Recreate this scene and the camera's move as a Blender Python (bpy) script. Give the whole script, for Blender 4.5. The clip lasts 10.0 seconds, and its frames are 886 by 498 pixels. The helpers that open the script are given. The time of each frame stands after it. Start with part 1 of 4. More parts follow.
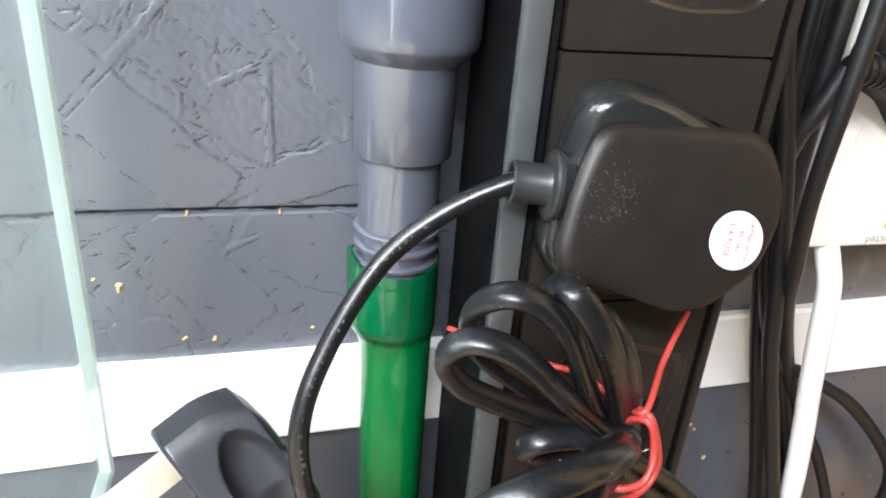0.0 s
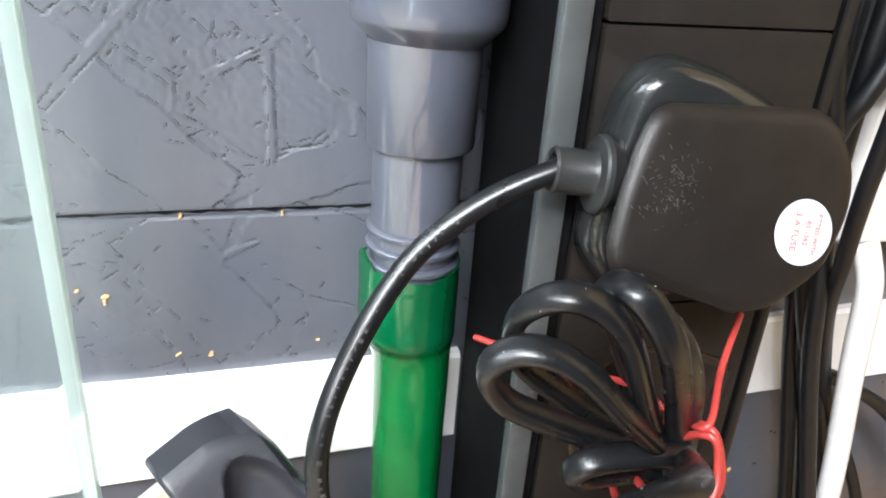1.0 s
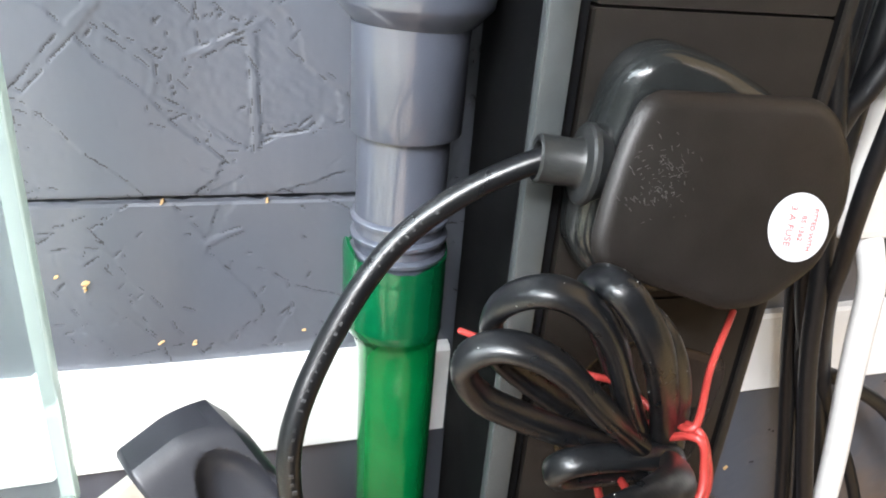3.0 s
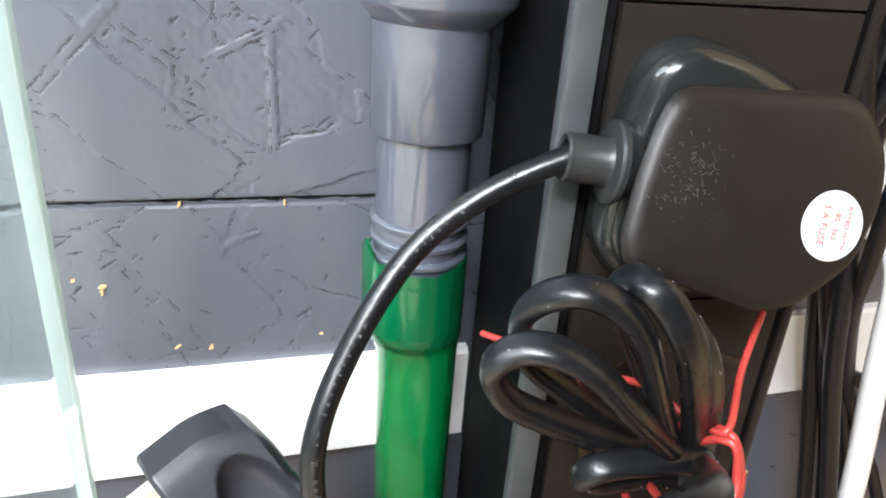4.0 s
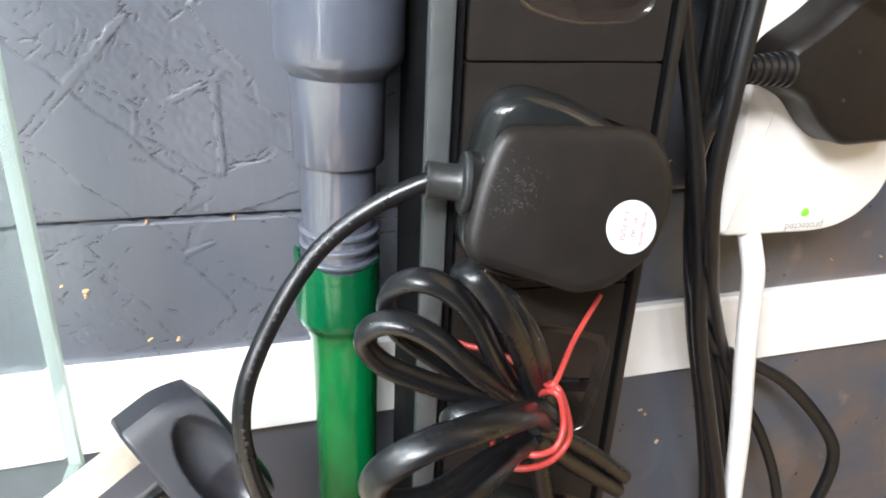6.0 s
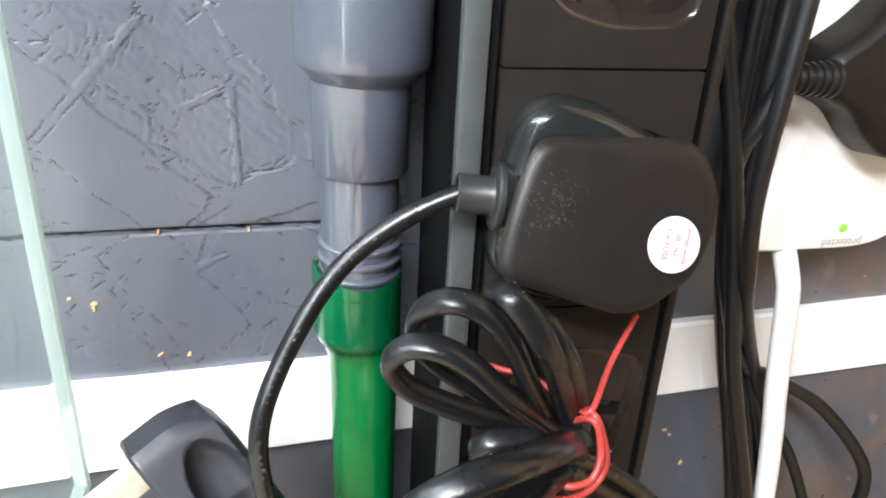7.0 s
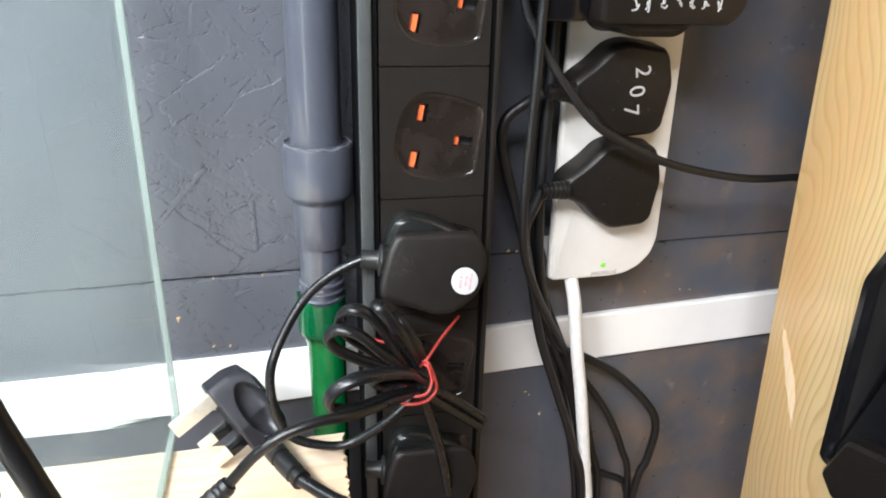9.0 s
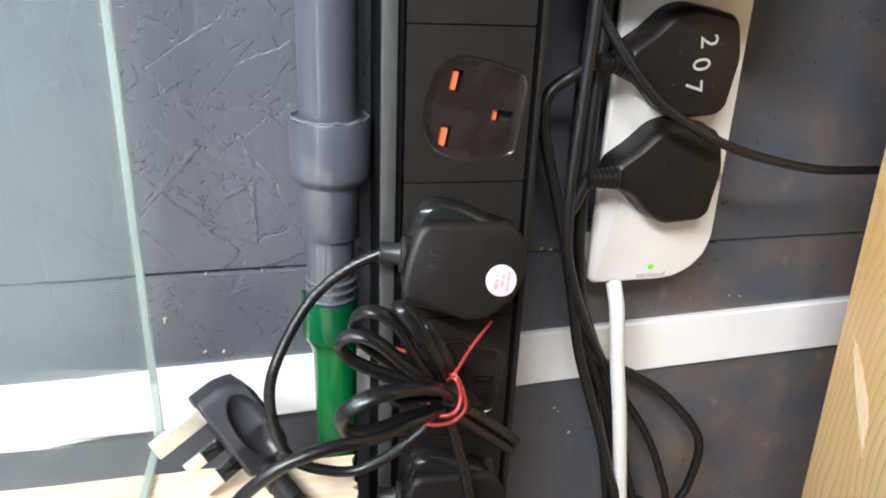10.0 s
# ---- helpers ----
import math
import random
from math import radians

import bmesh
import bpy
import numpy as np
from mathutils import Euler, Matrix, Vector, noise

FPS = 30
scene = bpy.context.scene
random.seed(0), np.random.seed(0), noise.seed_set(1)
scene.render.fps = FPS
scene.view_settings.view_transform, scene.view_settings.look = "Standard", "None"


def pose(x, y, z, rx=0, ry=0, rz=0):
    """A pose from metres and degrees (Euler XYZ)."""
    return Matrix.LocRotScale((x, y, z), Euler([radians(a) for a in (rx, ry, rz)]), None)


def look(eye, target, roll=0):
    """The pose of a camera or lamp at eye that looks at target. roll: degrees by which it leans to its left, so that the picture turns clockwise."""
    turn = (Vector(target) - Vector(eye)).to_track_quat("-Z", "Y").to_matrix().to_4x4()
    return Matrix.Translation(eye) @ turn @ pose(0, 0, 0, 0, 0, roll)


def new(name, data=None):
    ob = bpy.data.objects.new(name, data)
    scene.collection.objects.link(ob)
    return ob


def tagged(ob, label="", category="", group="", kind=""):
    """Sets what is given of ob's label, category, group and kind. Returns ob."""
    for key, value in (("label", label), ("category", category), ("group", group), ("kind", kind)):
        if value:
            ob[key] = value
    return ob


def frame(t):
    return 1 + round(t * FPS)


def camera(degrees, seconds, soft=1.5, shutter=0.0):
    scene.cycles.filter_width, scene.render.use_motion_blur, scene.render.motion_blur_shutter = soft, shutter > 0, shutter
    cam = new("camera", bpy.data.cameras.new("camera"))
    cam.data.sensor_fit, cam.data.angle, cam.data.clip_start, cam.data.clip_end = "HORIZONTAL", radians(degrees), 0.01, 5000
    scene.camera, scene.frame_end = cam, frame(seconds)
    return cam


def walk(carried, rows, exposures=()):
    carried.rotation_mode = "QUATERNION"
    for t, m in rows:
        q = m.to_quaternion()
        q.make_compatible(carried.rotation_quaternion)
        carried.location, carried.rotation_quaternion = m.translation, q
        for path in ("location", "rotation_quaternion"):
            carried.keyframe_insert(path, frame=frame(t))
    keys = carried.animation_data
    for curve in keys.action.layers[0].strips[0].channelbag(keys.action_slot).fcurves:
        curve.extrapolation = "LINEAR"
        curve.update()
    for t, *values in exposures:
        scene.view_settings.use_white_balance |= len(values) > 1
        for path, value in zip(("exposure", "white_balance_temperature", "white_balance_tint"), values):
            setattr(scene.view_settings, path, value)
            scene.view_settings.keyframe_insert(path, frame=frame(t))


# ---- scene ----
cam = camera(62.4, 10.0, soft=1.9)
# seconds, eye x y z, yaw, pitch, roll
PATH = [
    (0, -0.0583, -0.2076, 1.0273, -13.46, -25.57, 4.61),
    (0.5, -0.0673, -0.1921, 1.0201, -13.53, -25.27, 5.14),
    (1, -0.0642, -0.1908, 1.0166, -14.88, -24.57, 4.24),
    (1.5, -0.0703, -0.1920, 1.0202, -16.29, -24.55, 4.81),
    (1.7, -0.0519, -0.2075, 1.0196, -13.33, -24.16, 5.39),
    (2, -0.0271, -0.2194, 1.0179, -13.05, -24.13, 3.99),
    (2.2, -0.0238, -0.2189, 1.0196, -13.09, -24.42, 3.31),
    (2.5, -0.0462, -0.2000, 1.0213, -14.95, -25.32, 3.61),
    (2.7, -0.0550, -0.1931, 1.0177, -14.47, -25.42, 5.01),
    (3, -0.0578, -0.1875, 1.0150, -14.25, -25.40, 4.77),
    (4.5, -0.0611, -0.1849, 1.0127, -13.49, -24.95, 4.36),
    (5, -0.0605, -0.1864, 1.0142, -13.43, -25.03, 4.54),
    (5.5, -0.0396, -0.2125, 1.0249, -13.19, -24.63, 2.97),
    (5.7, -0.0413, -0.2281, 1.0317, -13.58, -24.86, 2.61),
    (6.8, -0.0491, -0.2216, 1.0302, -13.41, -23.83, 3.35),
    (7, -0.0483, -0.2170, 1.0294, -13.14, -24.17, 3.10),
    (7.5, -0.0459, -0.2172, 1.0297, -13.78, -23.91, 3.33),
    (7.7, -0.0303, -0.2289, 1.0416, -13.50, -24.36, 1.87),
    (8, -0.0323, -0.2866, 1.0683, -13.49, -25.36, 2.09),
    (8.2, -0.0360, -0.3195, 1.0870, -13.83, -25.40, 1.76),
    (8.5, -0.0437, -0.3648, 1.1012, -14.00, -23.79, 2.86),
    (8.7, -0.0428, -0.3800, 1.1030, -13.85, -22.88, 2.43),
    (9, -0.0413, -0.3865, 1.1126, -12.40, -22.57, 1.40),
    (9.5, -0.0413, -0.3676, 1.1020, -12.40, -22.10, 1.75),
    (10, -0.0453, -0.3382, 1.0875, -12.60, -22.15, 2.45),
]


def eye_pose(x, y, z, yaw, pitch, roll):
    a, b = radians(yaw), radians(pitch)
    way = Vector((-math.sin(a) * math.cos(b), math.cos(a) * math.cos(b), math.sin(b)))
    return look((x, y, z), Vector((x, y, z)) + way, roll)


walk(cam, [(r[0], eye_pose(*r[1:])) for r in PATH], [(0.0, 0.10), (7.6, 0.08), (8.0, 0.07), (8.5, -0.04), (8.9, -0.31), (10.0, -0.35)])

# ---- light ----
world = bpy.data.worlds.new("room_air")
scene.world = world
world.use_nodes = True
world.node_tree.nodes["Background"].inputs[0].default_value = (0.8, 0.85, 1.0, 1)
world.node_tree.nodes["Background"].inputs[1].default_value = 0.010


def area(name, place, target, sx, sy, watts, colour):
    lamp = bpy.data.lights.new(name, "AREA")
    lamp.shape, lamp.size, lamp.size_y, lamp.energy, lamp.color = "RECTANGLE", sx, sy, watts, colour
    ob = new(name, lamp)
    ob.matrix_world = look(place, target)
    return ob


area("tank_light_glow", (-0.36, -0.26, 1.345), (-0.2, -0.12, 0.9), 0.5, 0.14, 4.6, (0.82, 0.91, 1.0))
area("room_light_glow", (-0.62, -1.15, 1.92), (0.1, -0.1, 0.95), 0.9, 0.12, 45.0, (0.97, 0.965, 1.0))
# added glow in an unseen floor-length wall opening behind the camera, for pipe streaks
area("streak_glow_south", (-1.15, -1.50, 1.05), (-1.15, 0.0, 1.05), 0.18, 2.0, 10.0, (0.95, 0.97, 1.0))

# ---- materials ----


def mat(name, colour, rough=0.5, metal=0.0, var=0.15, scale=60.0, bump=0.0, bump_scale=400.0, coat=0.0, spec=0.5):
    m = bpy.data.materials.new(name)
    m.use_nodes = True
    nt = m.node_tree
    b = nt.nodes["Principled BSDF"]
    b.inputs["Roughness"].default_value = rough
    b.inputs["Metallic"].default_value = metal
    b.inputs["Coat Weight"].default_value = coat
    b.inputs["Coat Roughness"].default_value = 0.025
    b.inputs["Specular IOR Level"].default_value = spec
    co = nt.nodes.new("ShaderNodeTexCoord")
    n1 = nt.nodes.new("ShaderNodeTexNoise")
    n1.inputs["Scale"].default_value = scale
    n1.inputs["Detail"].default_value = 3
    nt.links.new(co.outputs["Object"], n1.inputs["Vector"])
    ramp = nt.nodes.new("ShaderNodeValToRGB")
    lo = tuple(c * (1 - var) for c in colour[:3]) + (1,)
    hi = tuple(min(1.0, c * (1 + var)) for c in colour[:3]) + (1,)
    ramp.color_ramp.elements[0].position, ramp.color_ramp.elements[1].position = 0.3, 0.7
    ramp.color_ramp.elements[0].color, ramp.color_ramp.elements[1].color = lo, hi
    nt.links.new(n1.outputs["Fac"], ramp.inputs["Fac"])
    nt.links.new(ramp.outputs["Color"], b.inputs["Base Color"])
    n2 = nt.nodes.new("ShaderNodeTexNoise")
    n2.inputs["Scale"].default_value = scale * 0.6
    n2.inputs["Detail"].default_value = 2
    nt.links.new(co.outputs["Object"], n2.inputs["Vector"])
    mr = nt.nodes.new("ShaderNodeMapRange")
    mr.inputs["To Min"].default_value, mr.inputs["To Max"].default_value = rough * 0.9, min(1.0, rough * 1.12)
    nt.links.new(n2.outputs["Fac"], mr.inputs["Value"])
    nt.links.new(mr.outputs["Result"], b.inputs["Roughness"])
    if bump > 0:
        n3 = nt.nodes.new("ShaderNodeTexNoise")
        n3.inputs["Scale"].default_value = bump_scale
        n3.inputs["Detail"].default_value = 5
        nt.links.new(co.outputs["Object"], n3.inputs["Vector"])
        bp = nt.nodes.new("ShaderNodeBump")
        bp.inputs["Strength"].default_value = 1.0
        bp.inputs["Distance"].default_value = bump
        nt.links.new(n3.outputs["Fac"], bp.inputs["Height"])
        nt.links.new(bp.outputs["Normal"], b.inputs["Normal"])
    return m


def osb_paint(name, colour, worn=None):
    """Satin blue-grey paint over strand board: broad colour drift, brush drag and a fine swell of the flakes below."""
    m = mat(name, colour, 0.34, 0, 0.0, 9.0, spec=0.8)
    nt = m.node_tree
    b = nt.nodes["Principled BSDF"]
    for link in list(b.inputs["Roughness"].links):
        nt.links.remove(link)
    co = nt.nodes.new("ShaderNodeTexCoord")
    drift = nt.nodes.new("ShaderNodeTexNoise")
    drift.inputs["Scale"].default_value, drift.inputs["Detail"].default_value = 14, 1
    nt.links.new(co.outputs["Object"], drift.inputs["Vector"])
    mix = nt.nodes.new("ShaderNodeMix")
    mix.data_type = "RGBA"
    mix.inputs["A"].default_value = tuple(c * 0.92 for c in colour) + (1,)
    mix.inputs["B"].default_value = tuple(c * 1.08 for c in colour) + (1,)
    nt.links.new(drift.outputs["Fac"], mix.inputs["Factor"])
    paint = mix.outputs["Result"]
    if worn:
        # brown wear and dirt in blotches, thickening along the wall, with a few pale scraped spots
        sep = nt.nodes.new("ShaderNodeSeparateXYZ")
        nt.links.new(co.outputs["Object"], sep.inputs["Vector"])
        far = nt.nodes.new("ShaderNodeMapRange")
        far.inputs["From Min"].default_value, far.inputs["From Max"].default_value = worn
        nt.links.new(sep.outputs["X"], far.inputs["Value"])
        for scale, lo, hi, most, tone in ((26, 0.40, 0.62, 0.85, (0.150, 0.112, 0.086)), (60, 0.63, 0.74, 0.6, (0.30, 0.235, 0.18))):
            spot = nt.nodes.new("ShaderNodeTexNoise")
            spot.inputs["Scale"].default_value, spot.inputs["Detail"].default_value = scale, 5
            nt.links.new(co.outputs["Object"], spot.inputs["Vector"])
            cut = nt.nodes.new("ShaderNodeMapRange")
            cut.inputs["From Min"].default_value, cut.inputs["From Max"].default_value = lo, hi
            cut.inputs["To Max"].default_value = most
            nt.links.new(spot.outputs["Fac"], cut.inputs["Value"])
            both = nt.nodes.new("ShaderNodeMath")
            both.operation = "MULTIPLY"
            nt.links.new(cut.outputs["Result"], both.inputs[0])
            nt.links.new(far.outputs["Result"], both.inputs[1])
            over = nt.nodes.new("ShaderNodeMix")
            over.data_type = "RGBA"
            nt.links.new(both.outputs[0], over.inputs["Factor"])
            nt.links.new(paint, over.inputs["A"])
            over.inputs["B"].default_value = (*tone, 1)
            paint = over.outputs["Result"]
    nt.links.new(paint, b.inputs["Base Color"])
    drag = nt.nodes.new("ShaderNodeMapping")
    drag.inputs["Scale"].default_value = (1.0, 1.0, 0.16)
    drag.inputs["Rotation"].default_value = (0, radians(-40), 0)
    nt.links.new(co.outputs["Object"], drag.inputs["Vector"])
    swell = nt.nodes.new("ShaderNodeTexNoise")
    swell.inputs["Scale"].default_value, swell.inputs["Detail"].default_value = 130, 2
    nt.links.new(drag.outputs["Vector"], swell.inputs["Vector"])
    bp = nt.nodes.new("ShaderNodeBump")
    bp.inputs["Strength"].default_value = 0.35
    bp.inputs["Distance"].default_value = 0.0004
    nt.links.new(swell.outputs["Fac"], bp.inputs["Height"])
    nt.links.new(bp.outputs["Normal"], b.inputs["Normal"])
    return m


def pine(name, light, dark, grain_axis, across, period, rough=0.45, warp=0.03):
    """Pine: growth rings drawn out along the grain, thin dark late wood, fine pores, broad colour drift."""
    m = mat(name, light, rough, 0, 0.1, 12)
    nt = m.node_tree
    b = nt.nodes["Principled BSDF"]
    co = nt.nodes.new("ShaderNodeTexCoord")
    mp = nt.nodes.new("ShaderNodeMapping")
    sc = [1.0, 1.0, 1.0]
    sc[grain_axis] = 0.13
    mp.inputs["Scale"].default_value = sc
    nt.links.new(co.outputs["Object"], mp.inputs["Vector"])
    low = nt.nodes.new("ShaderNodeTexNoise")
    low.inputs["Scale"].default_value = 15
    low.inputs["Detail"].default_value = 1.5
    mp2 = nt.nodes.new("ShaderNodeMapping")
    sc2 = [1.0, 1.0, 1.0]
    sc2[grain_axis] = 0.45
    mp2.inputs["Scale"].default_value = sc2
    nt.links.new(co.outputs["Object"], mp2.inputs["Vector"])
    nt.links.new(mp2.outputs["Vector"], low.inputs["Vector"])
    sep = nt.nodes.new("ShaderNodeSeparateXYZ")
    nt.links.new(mp.outputs["Vector"], sep.inputs["Vector"])
    add = nt.nodes.new("ShaderNodeMath")
    add.operation = "MULTIPLY_ADD"
    add.inputs[1].default_value = warp
    nt.links.new(low.outputs["Fac"], add.inputs[0])
    nt.links.new(sep.outputs["XYZ"[across]], add.inputs[2])
    div = nt.nodes.new("ShaderNodeMath")
    div.operation = "DIVIDE"
    div.inputs[1].default_value = period
    nt.links.new(add.outputs[0], div.inputs[0])
    fr = nt.nodes.new("ShaderNodeMath")
    fr.operation = "FRACT"
    nt.links.new(div.outputs[0], fr.inputs[0])
    rp = nt.nodes.new("ShaderNodeValToRGB")
    el = rp.color_ramp.elements
    el[0].position, el[0].color = 0.0, (*light, 1)
    el[1].position, el[1].color = 1.0, (*light, 1)
    mid = tuple((p + q) / 2 for p, q in zip(light, dark))
    e = el.new(0.58)
    e.color = (*(p * 0.8 + q * 0.2 for p, q in zip(light, dark)), 1)
    e = el.new(0.86)
    e.color = (*dark, 1)
    nt.links.new(fr.outputs[0], rp.inputs["Fac"])
    nz = nt.nodes.new("ShaderNodeTexNoise")
    nz.inputs["Scale"].default_value = 420
    nz.inputs["Detail"].default_value = 6
    nt.links.new(mp.outputs["Vector"], nz.inputs["Vector"])
    drift = nt.nodes.new("ShaderNodeTexNoise")
    drift.inputs["Scale"].default_value = 22
    nt.links.new(mp.outputs["Vector"], drift.inputs["Vector"])
    mr = nt.nodes.new("ShaderNodeMapRange")
    mr.inputs["From Min"].default_value, mr.inputs["From Max"].default_value = 0.3, 0.7
    mr.inputs["To Min"].default_value, mr.inputs["To Max"].default_value = 0.0, 0.75
    nt.links.new(drift.outputs["Fac"], mr.inputs["Value"])
    mx = nt.nodes.new("ShaderNodeMix")
    mx.data_type = "RGBA"
    nt.links.new(mr.outputs["Result"], mx.inputs["Factor"])
    nt.links.new(rp.outputs["Color"], mx.inputs["A"])
    mx.inputs["B"].default_value = (*(c * k for c, k in zip(mid, (1.12, 0.86, 0.68))), 1)
    ml = nt.nodes.new("ShaderNodeMix")
    ml.data_type, ml.blend_type = "RGBA", "MULTIPLY"
    ml.inputs["Factor"].default_value = 0.25
    nt.links.new(mx.outputs["Result"], ml.inputs["A"])
    nt.links.new(nz.outputs["Color"], ml.inputs["B"])
    nt.links.new(ml.outputs["Result"], b.inputs["Base Color"])
    bp = nt.nodes.new("ShaderNodeBump")
    bp.inputs["Strength"].default_value = 0.4
    bp.inputs["Distance"].default_value = 0.0002
    nt.links.new(nz.outputs["Fac"], bp.inputs["Height"])
    nt.links.new(bp.outputs["Normal"], b.inputs["Normal"])
    return m


def glass(name, tint, rough=0.0):
    m = bpy.data.materials.new(name)
    m.use_nodes = True
    b = m.node_tree.nodes["Principled BSDF"]
    b.inputs["Base Color"].default_value = (*tint, 1)
    b.inputs["Transmission Weight"].default_value = 1.0
    b.inputs["Roughness"].default_value = rough
    b.inputs["IOR"].default_value = 1.5
    return m


def hazed_glass(name, tint, film, dust=(0.60, 0.67, 0.64)):
    """Clear glass under a thin film: dust, dried water and reflection put in as colour."""
    m = glass(name, tint)
    nt = m.node_tree
    b, out = nt.nodes["Principled BSDF"], nt.nodes["Material Output"]
    d = nt.nodes.new("ShaderNodeBsdfDiffuse")
    d.inputs["Color"].default_value = (*dust, 1)
    tr = nt.nodes.new("ShaderNodeBsdfTranslucent")
    tr.inputs["Color"].default_value = (*dust, 1)
    both, mixed = nt.nodes.new("ShaderNodeMixShader"), nt.nodes.new("ShaderNodeMixShader")
    nt.links.new(d.outputs[0], both.inputs[1])
    nt.links.new(tr.outputs[0], both.inputs[2])
    co, nz = nt.nodes.new("ShaderNodeTexCoord"), nt.nodes.new("ShaderNodeTexNoise")
    nz.inputs["Scale"].default_value, nz.inputs["Detail"].default_value = 14, 6
    mr = nt.nodes.new("ShaderNodeMapRange")
    mr.inputs["To Min"].default_value, mr.inputs["To Max"].default_value = film * 0.5, film * 1.5
    nt.links.new(co.outputs["Object"], nz.inputs["Vector"])
    nt.links.new(nz.outputs["Fac"], mr.inputs["Value"])
    nt.links.new(mr.outputs["Result"], mixed.inputs[0])
    nt.links.new(b.outputs[0], mixed.inputs[1])
    nt.links.new(both.outputs[0], mixed.inputs[2])
    nt.links.new(mixed.outputs[0], out.inputs["Surface"])
    return m


def emit(name, colour, strength):
    m = bpy.data.materials.new(name)
    m.use_nodes = True
    b = m.node_tree.nodes["Principled BSDF"]
    b.inputs["Base Color"].default_value = (*colour, 1)
    b.inputs["Emission Color"].default_value = (*colour, 1)
    b.inputs["Emission Strength"].default_value = strength
    return m


M_WALL = osb_paint("blue_grey_board_paint", (0.0785, 0.086, 0.1035))
M_WALL_WORN = osb_paint("worn_board_paint", (0.0785, 0.086, 0.1035), (0.20, 0.275))
M_WALL_DUSTY = osb_paint("dusty_board_paint", (0.0785, 0.086, 0.1035), (0.25, 0.36))
M_DARK = mat("dark_gap", (0.02, 0.02, 0.022), 0.7)
M_CHIP = mat("raw_wood_chip", (0.55, 0.36, 0.17), 0.7, 0, 0.3, 300)
M_RAIL = mat("white_gloss_paint", (0.82, 0.81, 0.79), 0.3, 0, 0.03, 40, 0.00005, 300)
M_PIPE = mat("grey_pvc", (0.064, 0.071, 0.092), 0.30, 0, 0.03, 40, 0.00002, 160, 0.9, 0.5)
M_PIPE.node_tree.nodes["Principled BSDF"].inputs["Coat Roughness"].default_value = 0.05
M_PIPE.node_tree.nodes["Principled BSDF"].inputs["Coat IOR"].default_value = 1.6
M_GREEN = mat("green_plastic_sleeve", (0.0003, 0.125, 0.030), 0.2, 0, 0.08, 90, 0.00002, 250, 0.35)
M_STRIP = mat("black_strip_plastic", (0.0135, 0.0115, 0.0100), 0.38, 0, 0.12, 120, 0.00003, 1500, 0.0, 0.28)
M_HOUSING = mat("dull_black_channel", (0.0030, 0.0031, 0.0034), 0.6, 0, 0.2, 90, 0.00003, 1500, 0.0, 0.06)
M_SMOKE = mat("smoky_grey_plastic", (0.011, 0.012, 0.012), 0.17, 0, 0.15, 120, 0.0, 900)
M_GRIP = mat("dull_grey_black_rubber", (0.017, 0.018, 0.018), 0.38, 0, 0.12, 150, 0.00003, 1800, 0.0, 0.4)
M_TRIM = mat("grey_strip_trim", (0.048, 0.053, 0.054), 0.4, 0, 0.1, 120, 0.00003, 1500)
M_RECESS = mat("glossy_socket_recess", (0.017, 0.013, 0.011), 0.15, 0, 0.25, 80)
M_ORANGE = mat("orange_shutter", (0.75, 0.16, 0.05), 0.4, 0, 0.08, 200)
M_BLACK = mat("black_plug_plastic", (0.0095, 0.0078, 0.0068), 0.40, 0, 0.15, 150, 0.00004, 2200, 0.0, 0.27)
M_GLOSSB = mat("glossy_black_plastic", (0.0065, 0.0068, 0.008), 0.16, 0, 0.1, 150, 0.0, 900)
M_CABLE = mat("black_cable_rubber", (0.0058, 0.0063, 0.0072), 0.28, 0, 0.2, 300, 0.00004, 1200)
M_CABLE2 = mat("matt_black_cable", (0.0065, 0.007, 0.008), 0.4, 0, 0.2, 300, 0.00004, 1200)
M_RED = mat("red_wire_tie", (0.37, 0.040, 0.034), 0.35, 0, 0.1, 300)
M_WHITE = mat("white_plastic", (0.70, 0.685, 0.65), 0.32, 0, 0.03, 60, 0.00002, 900)
M_WCABLE = mat("white_cable_rubber", (0.74, 0.73, 0.71), 0.4, 0, 0.04, 200, 0.00003, 900)
M_STICK = mat("white_paper_sticker", (0.47, 0.47, 0.48), 0.6, 0, 0.02, 300)
M_GREEN_D = mat("dark_green_plastic_sleeve", (0.0004, 0.078, 0.026), 0.2, 0, 0.08, 90, 0.00002, 250, 0.35)
M_PIT = mat("shade_dark_crevice", (0.028, 0.028, 0.030), 0.7, 0, 0.4, 400)
M_GLUE = mat("dried_glue", (0.12, 0.125, 0.14), 0.3, 0, 0.2, 300)
M_DUST = mat("pale_dust", (0.5, 0.5, 0.48), 0.9)
M_INK = mat("red_ink", (0.46, 0.10, 0.095), 0.6)
M_GINK = mat("grey_ink", (0.30, 0.30, 0.29), 0.6)
M_PEN = mat("white_pen", (0.36, 0.36, 0.36), 0.7, 0, 0.35, 1500)
M_PLUGL = mat("grey_black_plug_plastic", (0.020, 0.021, 0.026), 0.36, 0, 0.05, 60, 0.00002, 1500, 0.0, 0.5)
M_WORN = pine("worn_pine", (0.80, 0.72, 0.55), (0.70, 0.58, 0.38), 2, 1, 0.0075, 0.6, 0.03)
M_SCUFF = mat("pale_scuff", (0.055, 0.054, 0.052), 0.5, 0, 0.5, 900)
# paler than the flex: glints on the raised marks, put into their colour
M_EMBOSS = mat("glint_raised_rubber", (0.022, 0.022, 0.023), 0.32, 0, 0.4, 900)
